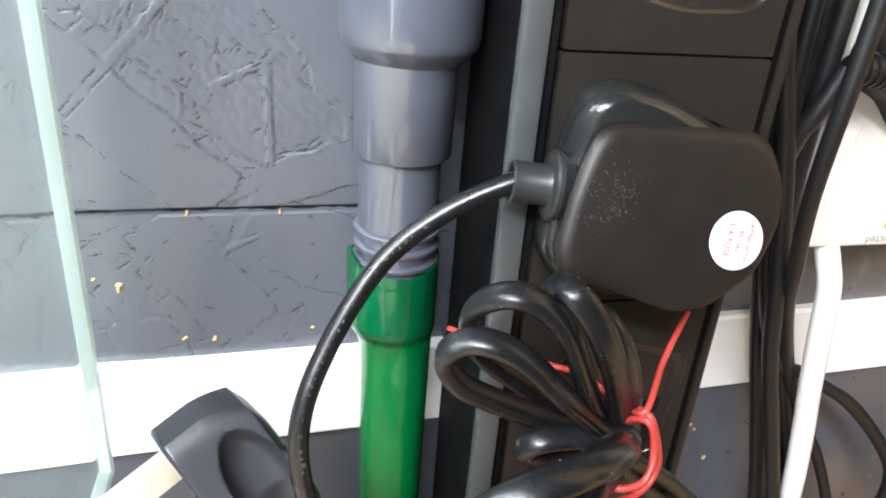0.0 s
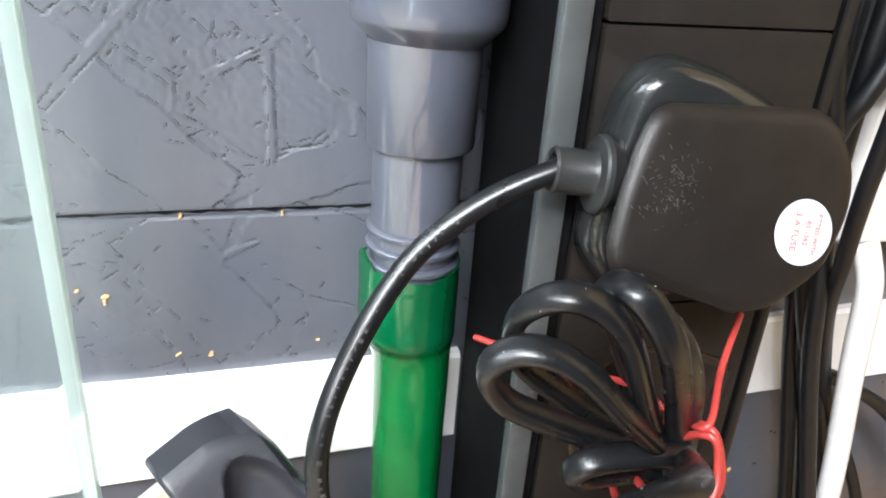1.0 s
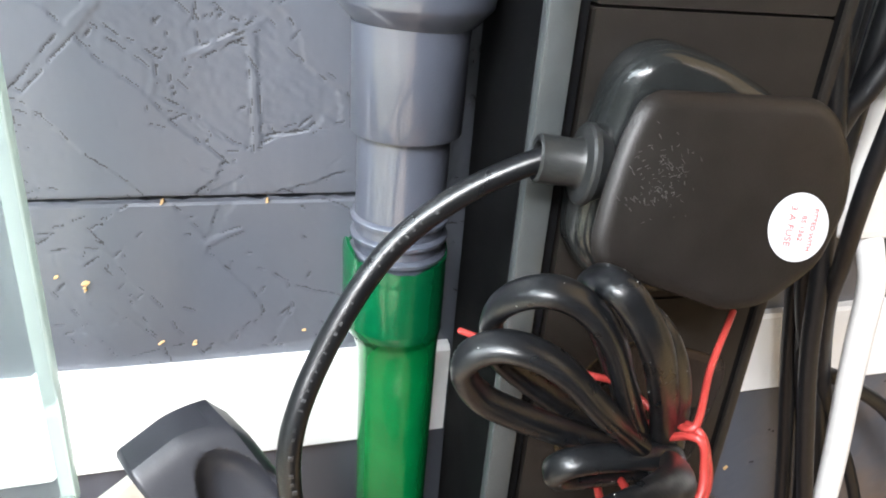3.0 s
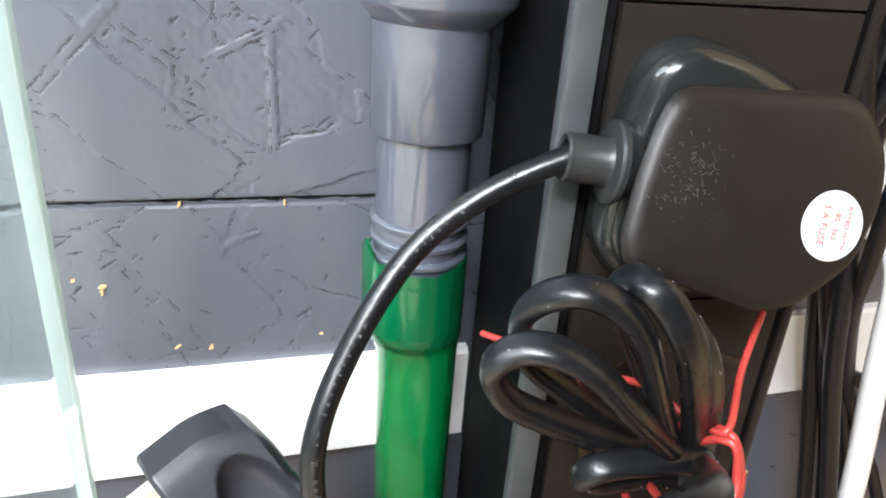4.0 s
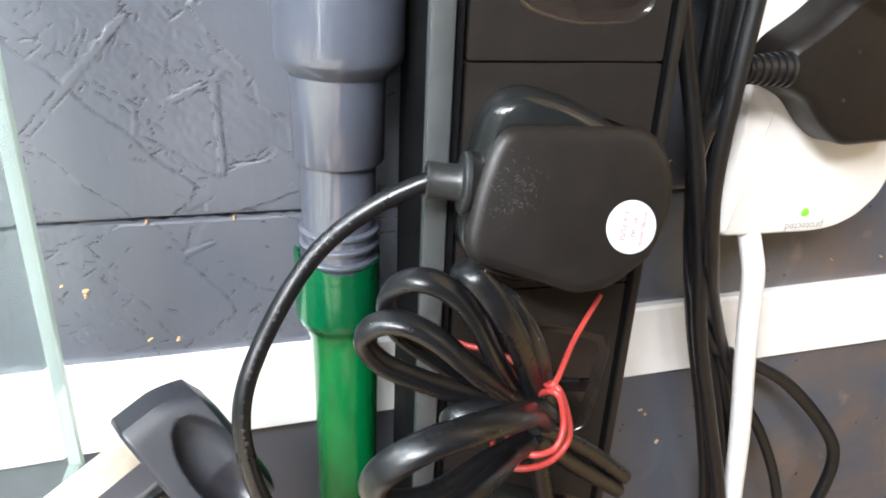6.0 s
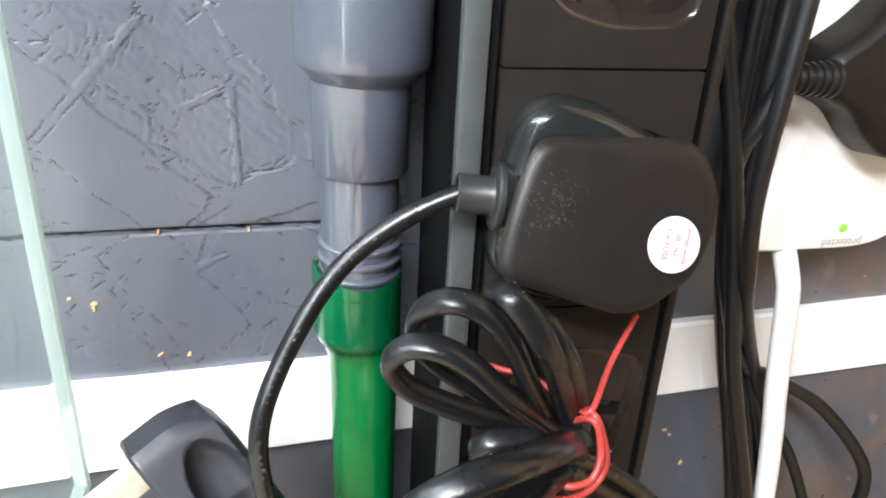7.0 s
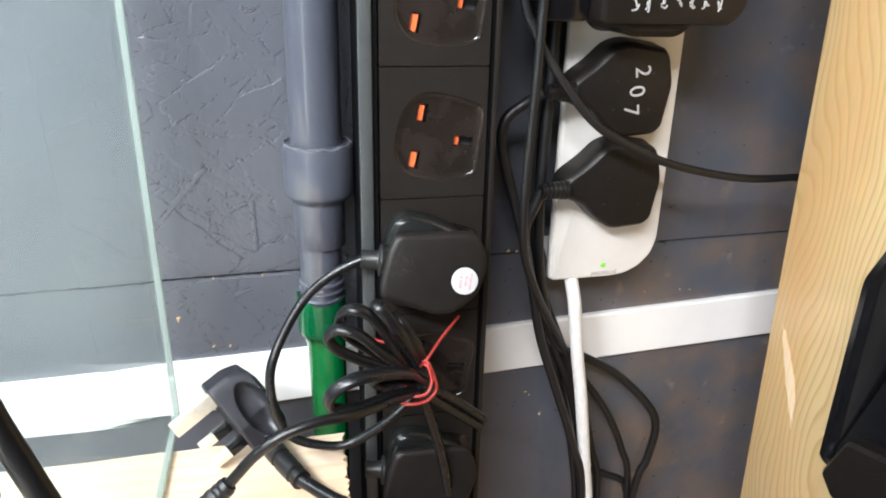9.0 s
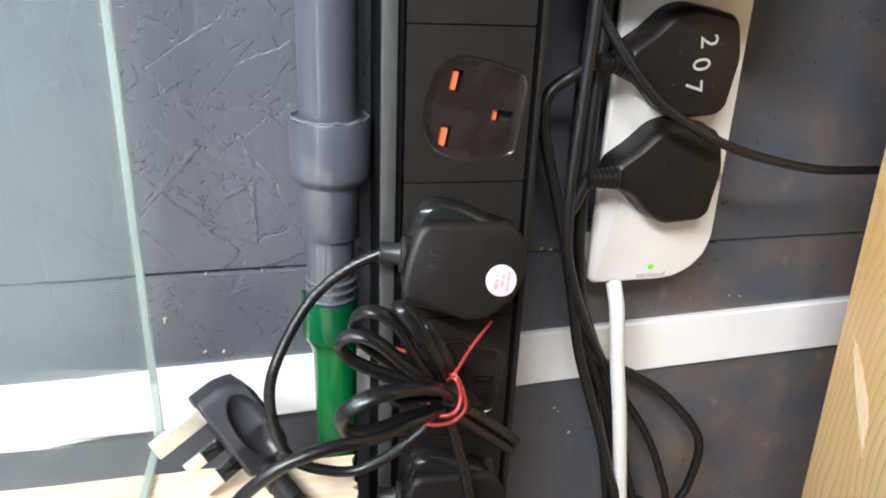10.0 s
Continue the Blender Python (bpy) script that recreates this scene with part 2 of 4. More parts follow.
M_BRASS = mat("pale_plated_pin", (0.80, 0.75, 0.63), 0.38, 0.55, 0.10, 300, 0.00003, 900)
M_SCREW = mat("zinc_screw", (0.7, 0.7, 0.7), 0.25, 1.0)
M_LED = emit("green_led", (0.16, 0.55, 0.03), 0.35)
M_PLY = pine("pale_plywood", (0.78, 0.68, 0.53), (0.66, 0.53, 0.38), 0, 1, 0.012, 0.6, 0.05)
M_PINE = pine("varnished_pine", (0.72, 0.55, 0.30), (0.49, 0.335, 0.135), 2, 1, 0.0052, 0.3, 0.075)
# the side pane's stronger film carries its bright grazing reflection as pale colour
M_GLASS = hazed_glass("aquarium_glass", (0.93, 0.97, 0.965), 0.105, (0.55, 0.63, 0.65))
M_GLASS_CLEAR = hazed_glass("clean_aquarium_glass", (0.92, 0.975, 0.95), 0.012)
M_GLASS_CLEAR.node_tree.nodes["Principled BSDF"].inputs["IOR"].default_value = 1.02
M_GLASS.node_tree.nodes["Principled BSDF"].inputs["IOR"].default_value = 1.02
M_EDGE = hazed_glass("green_glass_edge", (0.85, 0.96, 0.89), 0.5, (0.62, 0.70, 0.65))
M_ROOM = mat("room_paint", (0.10, 0.095, 0.09), 0.8, 0, 0.3, 3)
M_FLOOR = mat("brown_floor", (0.55, 0.36, 0.23), 0.5, 0, 0.4, 5)
M_CEIL = mat("ceiling_paint", (0.22, 0.22, 0.22), 0.8, 0, 0.05, 4)

# ---- builders ----


def thing(name, label, category, kind="", group="", at=(0, 0, 0)):
    ob = new(name)
    ob.location = at
    ob.empty_display_size = 0.01
    return tagged(ob, label, category, group, kind)


def part(name, bm, material, parent=None, label="", smooth=True):
    bmesh.ops.recalc_face_normals(bm, faces=bm.faces)
    me = bpy.data.meshes.new(name)
    bm.to_mesh(me)
    bm.free()
    if smooth:
        me.shade_smooth()
        me.set_sharp_from_angle(angle=radians(38))
    if material:
        me.materials.append(material)
    ob = new(name, me)
    if parent is not None:
        ob.parent = parent
    if label:
        ob["label"] = label
    return ob


def box(bm, lo, hi, bevel=0.0, seg=2, m=None):
    r = bmesh.ops.create_cube(bm, size=1.0)
    vs = r["verts"]
    for v in vs:
        v.co = Vector([lo[i] + (v.co[i] + 0.5) * (hi[i] - lo[i]) for i in range(3)])
    if bevel > 0:
        es = list({e for v in vs for e in v.link_edges})
        bv = bmesh.ops.bevel(bm, geom=es, offset=bevel, segments=seg, affect="EDGES", profile=0.5)
        vs = list({v for f in bv["faces"] for v in f.verts} | {v for v in vs if v.is_valid})
    if m is not None:
        bmesh.ops.transform(bm, matrix=m, verts=[v for v in vs if v.is_valid])
    return vs


def box_part(name, lo, hi, material, parent=None, bevel=0.0, label="", m=None):
    bm = bmesh.new()
    box(bm, lo, hi, bevel)
    if m is not None:
        bmesh.ops.transform(bm, matrix=m, verts=bm.verts)
    return part(name, bm, material, parent, label)


def lathe(bm, profile, centre, axis="Z", n=40, caps=True):
    """profile: (radius, distance along the axis)."""
    rings = []
    for r, d in profile:
        ring = []
        for k in range(n):
            a = 2 * math.pi * k / n
            u, v = r * math.cos(a), r * math.sin(a)
            co = {"Z": (u, v, d), "X": (d, u, v), "Y": (u, d, v)}[axis]
            ring.append(bm.verts.new(Vector(centre) + Vector(co)))
        rings.append(ring)
    for a, b in zip(rings, rings[1:]):
        for k in range(n):
            bm.faces.new((a[k], a[(k + 1) % n], b[(k + 1) % n], b[k]))
    if caps:
        bm.faces.new(rings[0])
        bm.faces.new(rings[-1])


def spline(points, per=8, closed=False):
    """A smooth run of places through the given ones."""
    p = [Vector(q) for q in points]
    n, out = len(p), []
    for i in range(n if closed else n - 1):
        a = p[(i - 1) % n] if closed or i > 0 else p[0] * 2 - p[1]
        b, c = p[i], p[(i + 1) % n]
        d = p[(i + 2) % n] if closed or i + 2 < n else c * 2 - b
        for k in range(per):
            t = k / per
            out.append(0.5 * ((2 * b) + (c - a) * t + (2 * a - 5 * b + 4 * c - d) * t * t + (3 * b - a - 3 * c + d) * t ** 3))
    if not closed:
        out.append(p[-1])
    return out


def tube(bm, points, radius, n=14, closed=False, per=8, flat=1.0):
    """A round (or flattened) cable along a smooth run."""
    path = spline(points, per, closed)
    m = len(path)
    rings, side = [], None
    for i, q in enumerate(path):
        nxt = path[(i + 1) % m] if closed or i + 1 < m else q
        prv = path[i - 1] if closed or i > 0 else q
        way = (nxt - prv).normalized()
        if side is None:
            side = way.orthogonal().normalized()
        side = (side - way * side.dot(way)).normalized()
        up = way.cross(side)
        r = radius(i / (m - 1)) if callable(radius) else radius
        rings.append([bm.verts.new(q + side * (r * math.cos(2 * math.pi * k / n)) + up * (r * flat * math.sin(2 * math.pi * k / n))) for k in range(n)])
    for i in range(m if closed else m - 1):
        a, b = rings[i], rings[(i + 1) % m]
        for k in range(n):
            bm.faces.new((a[k], a[(k + 1) % n], b[(k + 1) % n], b[k]))
    if not closed:
        bm.faces.new(rings[0])
        bm.faces.new(rings[-1])


def flat_tube(bm, points, wide, thin, n=18, per=10):
    """A flattened flex whose broad side follows the axis of the bend."""
    path = spline(points, per)
    mean = sum(path, Vector()) / len(path)
    pts = np.array([list(q - mean) for q in path])
    axis = Vector(np.linalg.svd(pts)[2][2])
    rings = []
    for i, q in enumerate(path):
        way = (path[min(i + 1, len(path) - 1)] - path[max(i - 1, 0)]).normalized()
        side = (axis - way * axis.dot(way)).normalized()
        up = way.cross(side)
        ring = []
        for k in range(n):
            c, d = math.cos(2 * math.pi * k / n), math.sin(2 * math.pi * k / n)
            ring.append(bm.verts.new(q + side * (wide * math.copysign(abs(c) ** 0.8, c)) + up * (thin * math.copysign(abs(d) ** 0.9, d))))
        rings.append(ring)
    for a, b in zip(rings, rings[1:]):
        for k in range(n):
            bm.faces.new((a[k], a[(k + 1) % n], b[(k + 1) % n], b[k]))
    bm.faces.new(rings[0])
    bm.faces.new(rings[-1])


def tube_part(name, points, radius, material, parent=None, label="", closed=False, n=14, per=8):
    bm = bmesh.new()
    tube(bm, points, radius, n, closed, per)
    return part(name, bm, material, parent, label)


def rounded(points, r, seg=4):
    """Rounds the corners of a closed outline."""
    out, n = [], len(points)
    for i in range(n):
        a, b, c = (Vector(points[(i + k) % n]) for k in (-1, 0, 1))
        u, v = (a - b), (c - b)
        d = min(r, u.length * 0.45, v.length * 0.45)
        p, q = b + u.normalized() * d, b + v.normalized() * d
        for k in range(seg + 1):
            t = k / seg
            out.append((1 - t) ** 2 * p + 2 * t * (1 - t) * b + t * t * q)
    return out


def grow(outline, d):
    """An outline moved outwards by d (inwards: minus), square to its edges."""
    p = [Vector(q) for q in outline]
    n = len(p)
    turn = sum(p[k].x * p[(k + 1) % n].y - p[k].y * p[(k + 1) % n].x for k in range(n))
    s = 1 if turn > 0 else -1
    out = []
    for k in range(n):
        e = (p[k] - p[k - 1]).normalized() + (p[(k + 1) % n] - p[k]).normalized()
        e = e.normalized() if e.length > 1e-6 else Vector((1, 0))
        out.append(p[k] + Vector((e.y, -e.x)) * (d * s))
    return out


def loft(bm, rings, cap_first=True, cap_last=True):
    """Rings of places, all of one count."""
    vs = [[bm.verts.new(p) for p in ring] for ring in rings]
    n = len(vs[0])
    for a, b in zip(vs, vs[1:]):
        for k in range(n):
            bm.faces.new((a[k], a[(k + 1) % n], b[(k + 1) % n], b[k]))
    if cap_first:
        bm.faces.new(vs[0])
    if cap_last:
        bm.faces.new(vs[-1])
    return vs


def holed_plate(bm, outer, holes, y0, y1):
    """A plate in the x-z plane from y0 (front) to y1 with holes through it."""
    edges, loops = [], []
    for loop in (outer, *holes):
        vs = [bm.verts.new((p[0], y0, p[1])) for p in loop]
        loops.append(vs)
        edges += [bm.edges.new((vs[k], vs[(k + 1) % len(vs)])) for k in range(len(vs))]
    bmesh.ops.triangle_fill(bm, use_beauty=True, use_dissolve=False, edges=edges)
    for vs in loops:
        back = [bm.verts.new((v.co.x, y1, v.co.z)) for v in vs]
        n = len(vs)
        for k in range(n):
            bm.faces.new((vs[k], vs[(k + 1) % n], back[(k + 1) % n], back[k]))


def text_part(name, words, size, m, material, parent, spacing=1.0):
    """Raised lettering, made a mesh, in the x-y plane of the pose m."""
    cu = bpy.data.curves.new(name, "FONT")
    cu.body, cu.size, cu.extrude, cu.align_x, cu.align_y, cu.space_character = words, size, 0.00004, "CENTER", "CENTER", spacing
    tmp = bpy.data.objects.new("lettering", cu)
    scene.collection.objects.link(tmp)
    me = bpy.data.meshes.new_from_object(tmp.evaluated_get(bpy.context.evaluated_depsgraph_get()))
    bpy.data.objects.remove(tmp)
    me.materials.clear()
    me.materials.append(material)
    ob = new(name, me)
    ob.parent = parent
    ob.matrix_local = m
    return ob


def wall_y(x, off=0.0):
    """The wall stands turned by a few degrees from the sockets' fronts."""
    return 0.04 * (x + 0.08) - off


WALL = Matrix.Translation((-0.08, 0, 0)) @ Matrix.Rotation(math.atan(0.04), 4, "Z")

# ---- structure ----


def board(name, z0, z1, ragged_top, label):
    """A strand board sheet, its seam edge slightly ragged. Local x along the wall, local y into it."""
    bm = bmesh.new()
    xs = [-1.3] + [-0.12 + 0.0022 * k for k in range(180)] + [1.5]
    front = []
    for x in xs:
        jag = random.uniform(-0.00035, 0.00035) - (0.0008 if random.random() < 0.06 else 0)
        hi, lo = z1, z0
        if ragged_top:
            hi += jag
        else:
            lo -= jag
        front.append((bm.verts.new((x, 0, lo)), bm.verts.new((x, 0, hi)), bm.verts.new((x, 0.018, lo)), bm.verts.new((x, 0.018, hi))))
    for a, b in zip(front, front[1:]):
        bm.faces.new((a[0], b[0], b[1], a[1]))
        bm.faces.new((a[2], b[2], b[3], a[3]))
        bm.faces.new((a[1], b[1], b[3], a[3]))
        bm.faces.new((a[0], b[0], b[2], a[2]))
    ob = part(name, bm, M_WALL, smooth=False)
    ob.matrix_world = WALL
    return tagged(ob, label, "wall", kind="structure")


wall_upper = board("wall_north", 0.9405, 2.45, False, "strand board wall panel painted dark blue-grey")
wall_lower = board("wall_north_lower", 0.0, 0.9396, True, "lower strand board wall panel painted dark blue-grey")
backing = box_part("wall_backing", (-1.3, 0.019, 0.0), (1.5, 0.06, 2.45), M_DARK)
backing.matrix_world = WALL
tagged(backing, "dark backing behind the wall panels", "wall", kind="structure")
for nm, lo, hi, mt, lb in (
    ("floor", (-1.4, -1.55, -0.05), (1.6, 0.2, 0.0), M_FLOOR, "brown floor of the shop room"),
    ("ceiling", (-1.4, -1.55, 2.45), (1.6, 0.2, 2.5), M_CEIL, "plain pale ceiling"),
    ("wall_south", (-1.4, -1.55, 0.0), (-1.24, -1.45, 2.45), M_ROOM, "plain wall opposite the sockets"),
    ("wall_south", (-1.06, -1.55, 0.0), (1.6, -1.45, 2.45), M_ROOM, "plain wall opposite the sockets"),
    ("wall_south", (-1.24, -1.55, 2.05), (-1.06, -1.45, 2.45), M_ROOM, "plain wall above an added narrow opening"),
    ("wall_west", (-1.45, -1.55, 0.0), (-1.35, 0.2, 2.45), M_ROOM, "plain side wall"),
    ("wall_east", (1.5, -1.55, 0.0), (1.6, 0.2, 2.45), M_ROOM, "plain side wall"),
):
    ob = box_part(nm, lo, hi, mt)
    tagged(ob, lb, nm.split("_")[0], kind="structure")


def rail_piece(x0, x1, top, bottom, label):
    """A white batten; top and bottom give heights at both ends."""
    bm = bmesh.new()
    r = []
    for x, t, b in ((x0, top[0], bottom[0]), (x1, top[1], bottom[1])):
        y = wall_y(x)
        f = 0.0055
        r.append([(x, y - 0.0002, b), (x, y - f + 0.0012, b), (x, y - f, b + 0.0012), (x, y - f, t - 0.0012), (x, y - f + 0.0012, t), (x, y - 0.0002, t)])
    loft(bm, r)
    ob = part("trim", bm, M_RAIL, smooth=False)
    return tagged(ob, label, "rail", kind="structure")


rail_piece(-1.2, -0.0058, (0.8795, 0.8905), (0.826, 0.8578), "white painted wooden rail along the wall panel")
rail_piece(0.012, 1.2, (0.8906, 0.9196), (0.8573, 0.887), "white painted wooden rail running past the sockets")


# ---- strand board relief ----


def value_noise(rng, shape, cells):
    """Smooth noise from -1 to 1 over a grid, with the given number of cells along both axes."""
    a = rng.uniform(-1, 1, (cells[0] + 2, cells[1] + 2))
    p, q = np.linspace(0, cells[0], shape[0]), np.linspace(0, cells[1], shape[1])
    i, j = p.astype(int), q.astype(int)
    f, g = (p - i)[:, None], (q - j)[None, :]
    f, g = f * f * (3 - 2 * f), g * g * (3 - 2 * g)
    return (a[np.ix_(i, j)] * (1 - f) + a[np.ix_(i + 1, j)] * f) * (1 - g) + (a[np.ix_(i, j + 1)] * (1 - f) + a[np.ix_(i + 1, j + 1)] * f) * g


def soften(h, rounds):
    for _ in range(rounds):
        p = np.pad(h, 1, mode="edge")
        h = (4 * h + 2 * (p[:-2, 1:-1] + p[2:, 1:-1] + p[1:-1, :-2] + p[1:-1, 2:]) + p[:-2, :-2] + p[2:, 2:] + p[:-2, 2:] + p[2:, :-2]) / 16
    return h


# main flakes left of the pipe: both ends of the middle line, width, height, roughness (u along the wall, z)
FLAKES = [
    (-0.050, 1.010, 0.030, 1.004, 0.026, 0.00025, 0.4), (-0.012, 1.000, 0.012, 0.975, 0.030, 0.00020, 1.0), (-0.030, 1.006, 0.000, 0.981, 0.014, 0.00022, 1.0),
    (0.002, 0.978, 0.034, 0.958, 0.026, 0.00010, 1.0), (0.020, 1.010, 0.050, 0.972, 0.020, 0.00055, 0.15), (0.012, 0.946, 0.060, 0.959, 0.014, 0.00060, 0.12),
    (-0.040, 0.956, -0.014, 0.944, 0.016, 0.00035, 0.5), (-0.052, 0.9955, 0.003, 0.9420, 0.0205, 0.00078, 0.06), (-0.042, 0.961, -0.004, 1.003, 0.0026, 0.00064, 0.1),
    (0.0175, 0.986, 0.0182, 0.953, 0.0022, 0.00065, 0.3), (0.004, 0.977, 0.020, 0.985, 0.0024, 0.00050, 0.5),
    (-0.036, 0.932, -0.020, 0.908, 0.018, 0.00018, 0.9), (-0.016, 0.938, 0.010, 0.898, 0.022, 0.00060, 0.08), (0.010, 0.936, 0.055, 0.915, 0.026, 0.00050, 0.15), (0.004, 0.927, 0.013, 0.931, 0.0020, 0.00085, 0.2),
]


def relief(label, u0, u1, z0, z1, step, seed, flakes, count, tears, paint=M_WALL):
    """Flakes laid over each other under thick paint, with ragged ends, drawn-out grain and torn crevices."""
    rng = np.random.default_rng(seed)
    us, zs = np.arange(u0, u1, step), np.arange(z0, z1, step)
    U, Z = np.meshgrid(us, zs)
    h = np.full(U.shape, 0.0003)
    fine = value_noise(rng, U.shape, (len(zs) // 3, len(us) // 3))
    mid = value_noise(rng, U.shape, (len(zs) // 12, len(us) // 12))
    streak = rng.uniform(-1, 1, 4096)
    crack = np.zeros(U.shape)
    loose = []
    for _ in range(count):
        a, l = rng.uniform(0, math.pi), rng.uniform(0.016, 0.045)
        cu, cz = rng.uniform(u0, u1), rng.uniform(z0, z1)
        loose.append((cu - l * math.cos(a) / 2, cz - l * math.sin(a) / 2, cu + l * math.cos(a) / 2, cz + l * math.sin(a) / 2, rng.uniform(0.004, 0.017), rng.uniform(0.0001, 0.0006), rng.choice((0.1, 0.2, 0.5, 1.0))))
    seams = []
    for ua, za, ub, zb, wide, lift, rough in loose + list(flakes):
        long = math.hypot(ub - ua, zb - za)
        c, s = (ub - ua) / long, (zb - za) / long
        pad = wide + 0.004
        i0, i1 = np.searchsorted(zs, min(za, zb) - pad), np.searchsorted(zs, max(za, zb) + pad)
        j0, j1 = np.searchsorted(us, min(ua, ub) - pad), np.searchsorted(us, max(ua, ub) + pad)
        if i1 - i0 < 3 or j1 - j0 < 3:
            continue
        w = (slice(i0, i1), slice(j0, j1))
        p, q = (U[w] - ua) * c + (Z[w] - za) * s, -(U[w] - ua) * s + (Z[w] - za) * c
        edge = wide / 2 * (1 + 0.05 * np.sin(p * 260 + lift * 9e4)) + 0.00025 * fine[w]
        split = (q * 900 + lift * 3e6).astype(int)
        end = streak[split % 4096] * 0.0022 * (0.3 + rough) + 0.0006 * mid[w]
        inside = (np.abs(q) < edge) & (p > end) & (p < long - end)
        g = q * 2600 + lift * 1e7
        gi = np.floor(g).astype(int)
        gf = g - gi
        grain = streak[gi % 4096] * (1 - gf) + streak[(gi + 1) % 4096] * gf
        tilt = rng.uniform(-0.006, 0.006) * q + rng.uniform(-0.002, 0.002) * (p - long / 2)
        body = 0.0002 + 0.5 * lift + tilt + (grain * (0.6 + 0.4 * mid[w])) * (0.000006 + 0.000030 * rough) + mid[w] * 0.00005 * rough + fine[w] * 0.00004 * rough
        h[w] = np.where(inside, np.maximum(body, h[w] * 0.35), h[w])
        # a broken crack along the flake's sides and ends
        gap = np.minimum(np.abs(np.abs(q) - edge), np.where(np.abs(q) < edge, np.minimum(np.abs(p - end), np.abs(p - long + end)), 1.0))
        run = streak[((p + 0.3 * q) * 420 + lift * 7e6).astype(int) % 4096] + 0.5 * mid[w]
        wide_gap = 0.00010 + 0.00016 * np.clip(run, 0, 1)
        along = (step < 0.0007) & (p > -0.0004) & (p < long + 0.0004) & (run > (0.10 if lift > 0.0004 else 0.45))
        crack[w] = np.where(inside | (gap < 0.0006), np.where(along, np.clip(1.3 - (gap / wide_gap) ** 2, 0, 1), 0), crack[w])
        seams.append((ua, za, ub, zb, wide, c, s, long, rough))
    # torn crevices: mostly along flake sides and ends, and in loose clusters
    spots = []
    for ua, za, ub, zb, wide, c, s, long, rough in seams:
        for _ in range(int(long * (6 + 60 * rough))):
            f, side = rng.uniform(0, 1), rng.choice((-1, 1))
            spots.append((ua + (ub - ua) * f - s * side * wide / 2, za + (zb - za) * f + c * side * wide / 2, math.atan2(s, c) + rng.normal(0, 0.14)))
    for cu, cz, n, spread, deg in tears:
        spots += [(rng.normal(cu, spread), rng.normal(cz, spread), radians(deg) + rng.normal(0, 0.28)) for _ in range(n // 2)]
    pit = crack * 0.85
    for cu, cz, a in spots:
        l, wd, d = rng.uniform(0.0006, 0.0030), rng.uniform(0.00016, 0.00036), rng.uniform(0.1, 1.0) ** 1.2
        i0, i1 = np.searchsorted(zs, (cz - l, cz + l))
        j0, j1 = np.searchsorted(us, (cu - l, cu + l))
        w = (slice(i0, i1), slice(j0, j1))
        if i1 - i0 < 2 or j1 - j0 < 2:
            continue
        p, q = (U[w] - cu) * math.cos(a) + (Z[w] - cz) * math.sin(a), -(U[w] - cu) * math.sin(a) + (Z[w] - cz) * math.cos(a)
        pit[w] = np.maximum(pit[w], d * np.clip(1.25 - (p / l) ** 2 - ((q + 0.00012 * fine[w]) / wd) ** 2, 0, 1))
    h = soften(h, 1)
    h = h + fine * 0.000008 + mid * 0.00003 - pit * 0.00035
    rim = np.minimum(np.minimum(U - u0, u1 - step - U), np.minimum(Z - z0, z1 - step - Z))
    h = np.where(rim < step * 0.9, np.minimum(h, 0.0001), h)
    rows, cols = U.shape
    co = np.stack((U, -np.maximum(h, -0.0006) - 0.0007, Z), -1).reshape(-1, 3)
    i = (np.arange(rows - 1)[:, None] * cols + np.arange(cols - 1)[None, :]).ravel()
    quads = np.stack((i, i + 1, i + cols + 1, i + cols), -1)
    me = bpy.data.meshes.new("strand_relief")
    me.from_pydata(co.tolist(), [], quads.tolist())
    me.materials.append(paint)
    # faces in the deeper pits get a darker tone, shade put into the colour
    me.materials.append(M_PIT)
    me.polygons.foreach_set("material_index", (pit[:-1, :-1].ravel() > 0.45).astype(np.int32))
    me.shade_smooth()
    ob = new("strand_relief", me)
    ob.matrix_world = WALL
    return tagged(ob, label, "wall texture", kind="stuff")


TEARS_UP = [(-0.020, 0.990, 34, 0.0055, 55), (-0.012, 0.995, 20, 0.004, 65), (0.001, 0.986, 12, 0.004, 70), (0.013, 0.984, 10, 0.0025, 15), (0.004, 0.958, 16, 0.003, -48), (0.026, 0.9585, 14, 0.0035, 15), (0.032, 0.962, 8, 0.002, 50), (-0.036, 0.958, 10, 0.004, -35),
            (-0.014, 1.032, 26, 0.006, 65), (-0.024, 0.999, 16, 0.005, 50), (0.007, 1.049, 22, 0.008, 60), (0.0, 1.008, 22, 0.005, 55), (0.029, 1.029, 10, 0.006, 20), (0.021, 0.979, 10, 0.005, -40), (-0.01, 1.07, 22, 0.010, 30), (0.02, 1.075, 18, 0.008, -20), (-0.005, 1.09, 24, 0.010, 60), (0.025, 1.10, 16, 0.008, 10), (-0.03, 1.05, 14, 0.008, 35)]
TEARS_LOW = [(-0.030, 0.931, 22, 0.004, 20), (-0.023, 0.922, 16, 0.0045, 70), (-0.028, 0.912, 12, 0.004, 10), (0.0, 0.934, 14, 0.010, 4), (0.020, 0.9375, 14, 0.012, 2), (-0.028, 0.9375, 16, 0.007, 4), (0.018, 0.927, 3, 0.003, 10), (-0.018, 0.894, 8, 0.008, 6), (0.02, 0.905, 5, 0.008, 20)]
relief("painted wood strands standing proud of the upper board", -0.085, 0.082, 0.9408, 1.140, 0.0004, 4, FLAKES[:11], 260, TEARS_UP)
relief("painted wood strands standing proud of the lower board", -0.085, 0.082, 0.858, 0.9394, 0.0004, 5, FLAKES[11:], 110, TEARS_LOW)
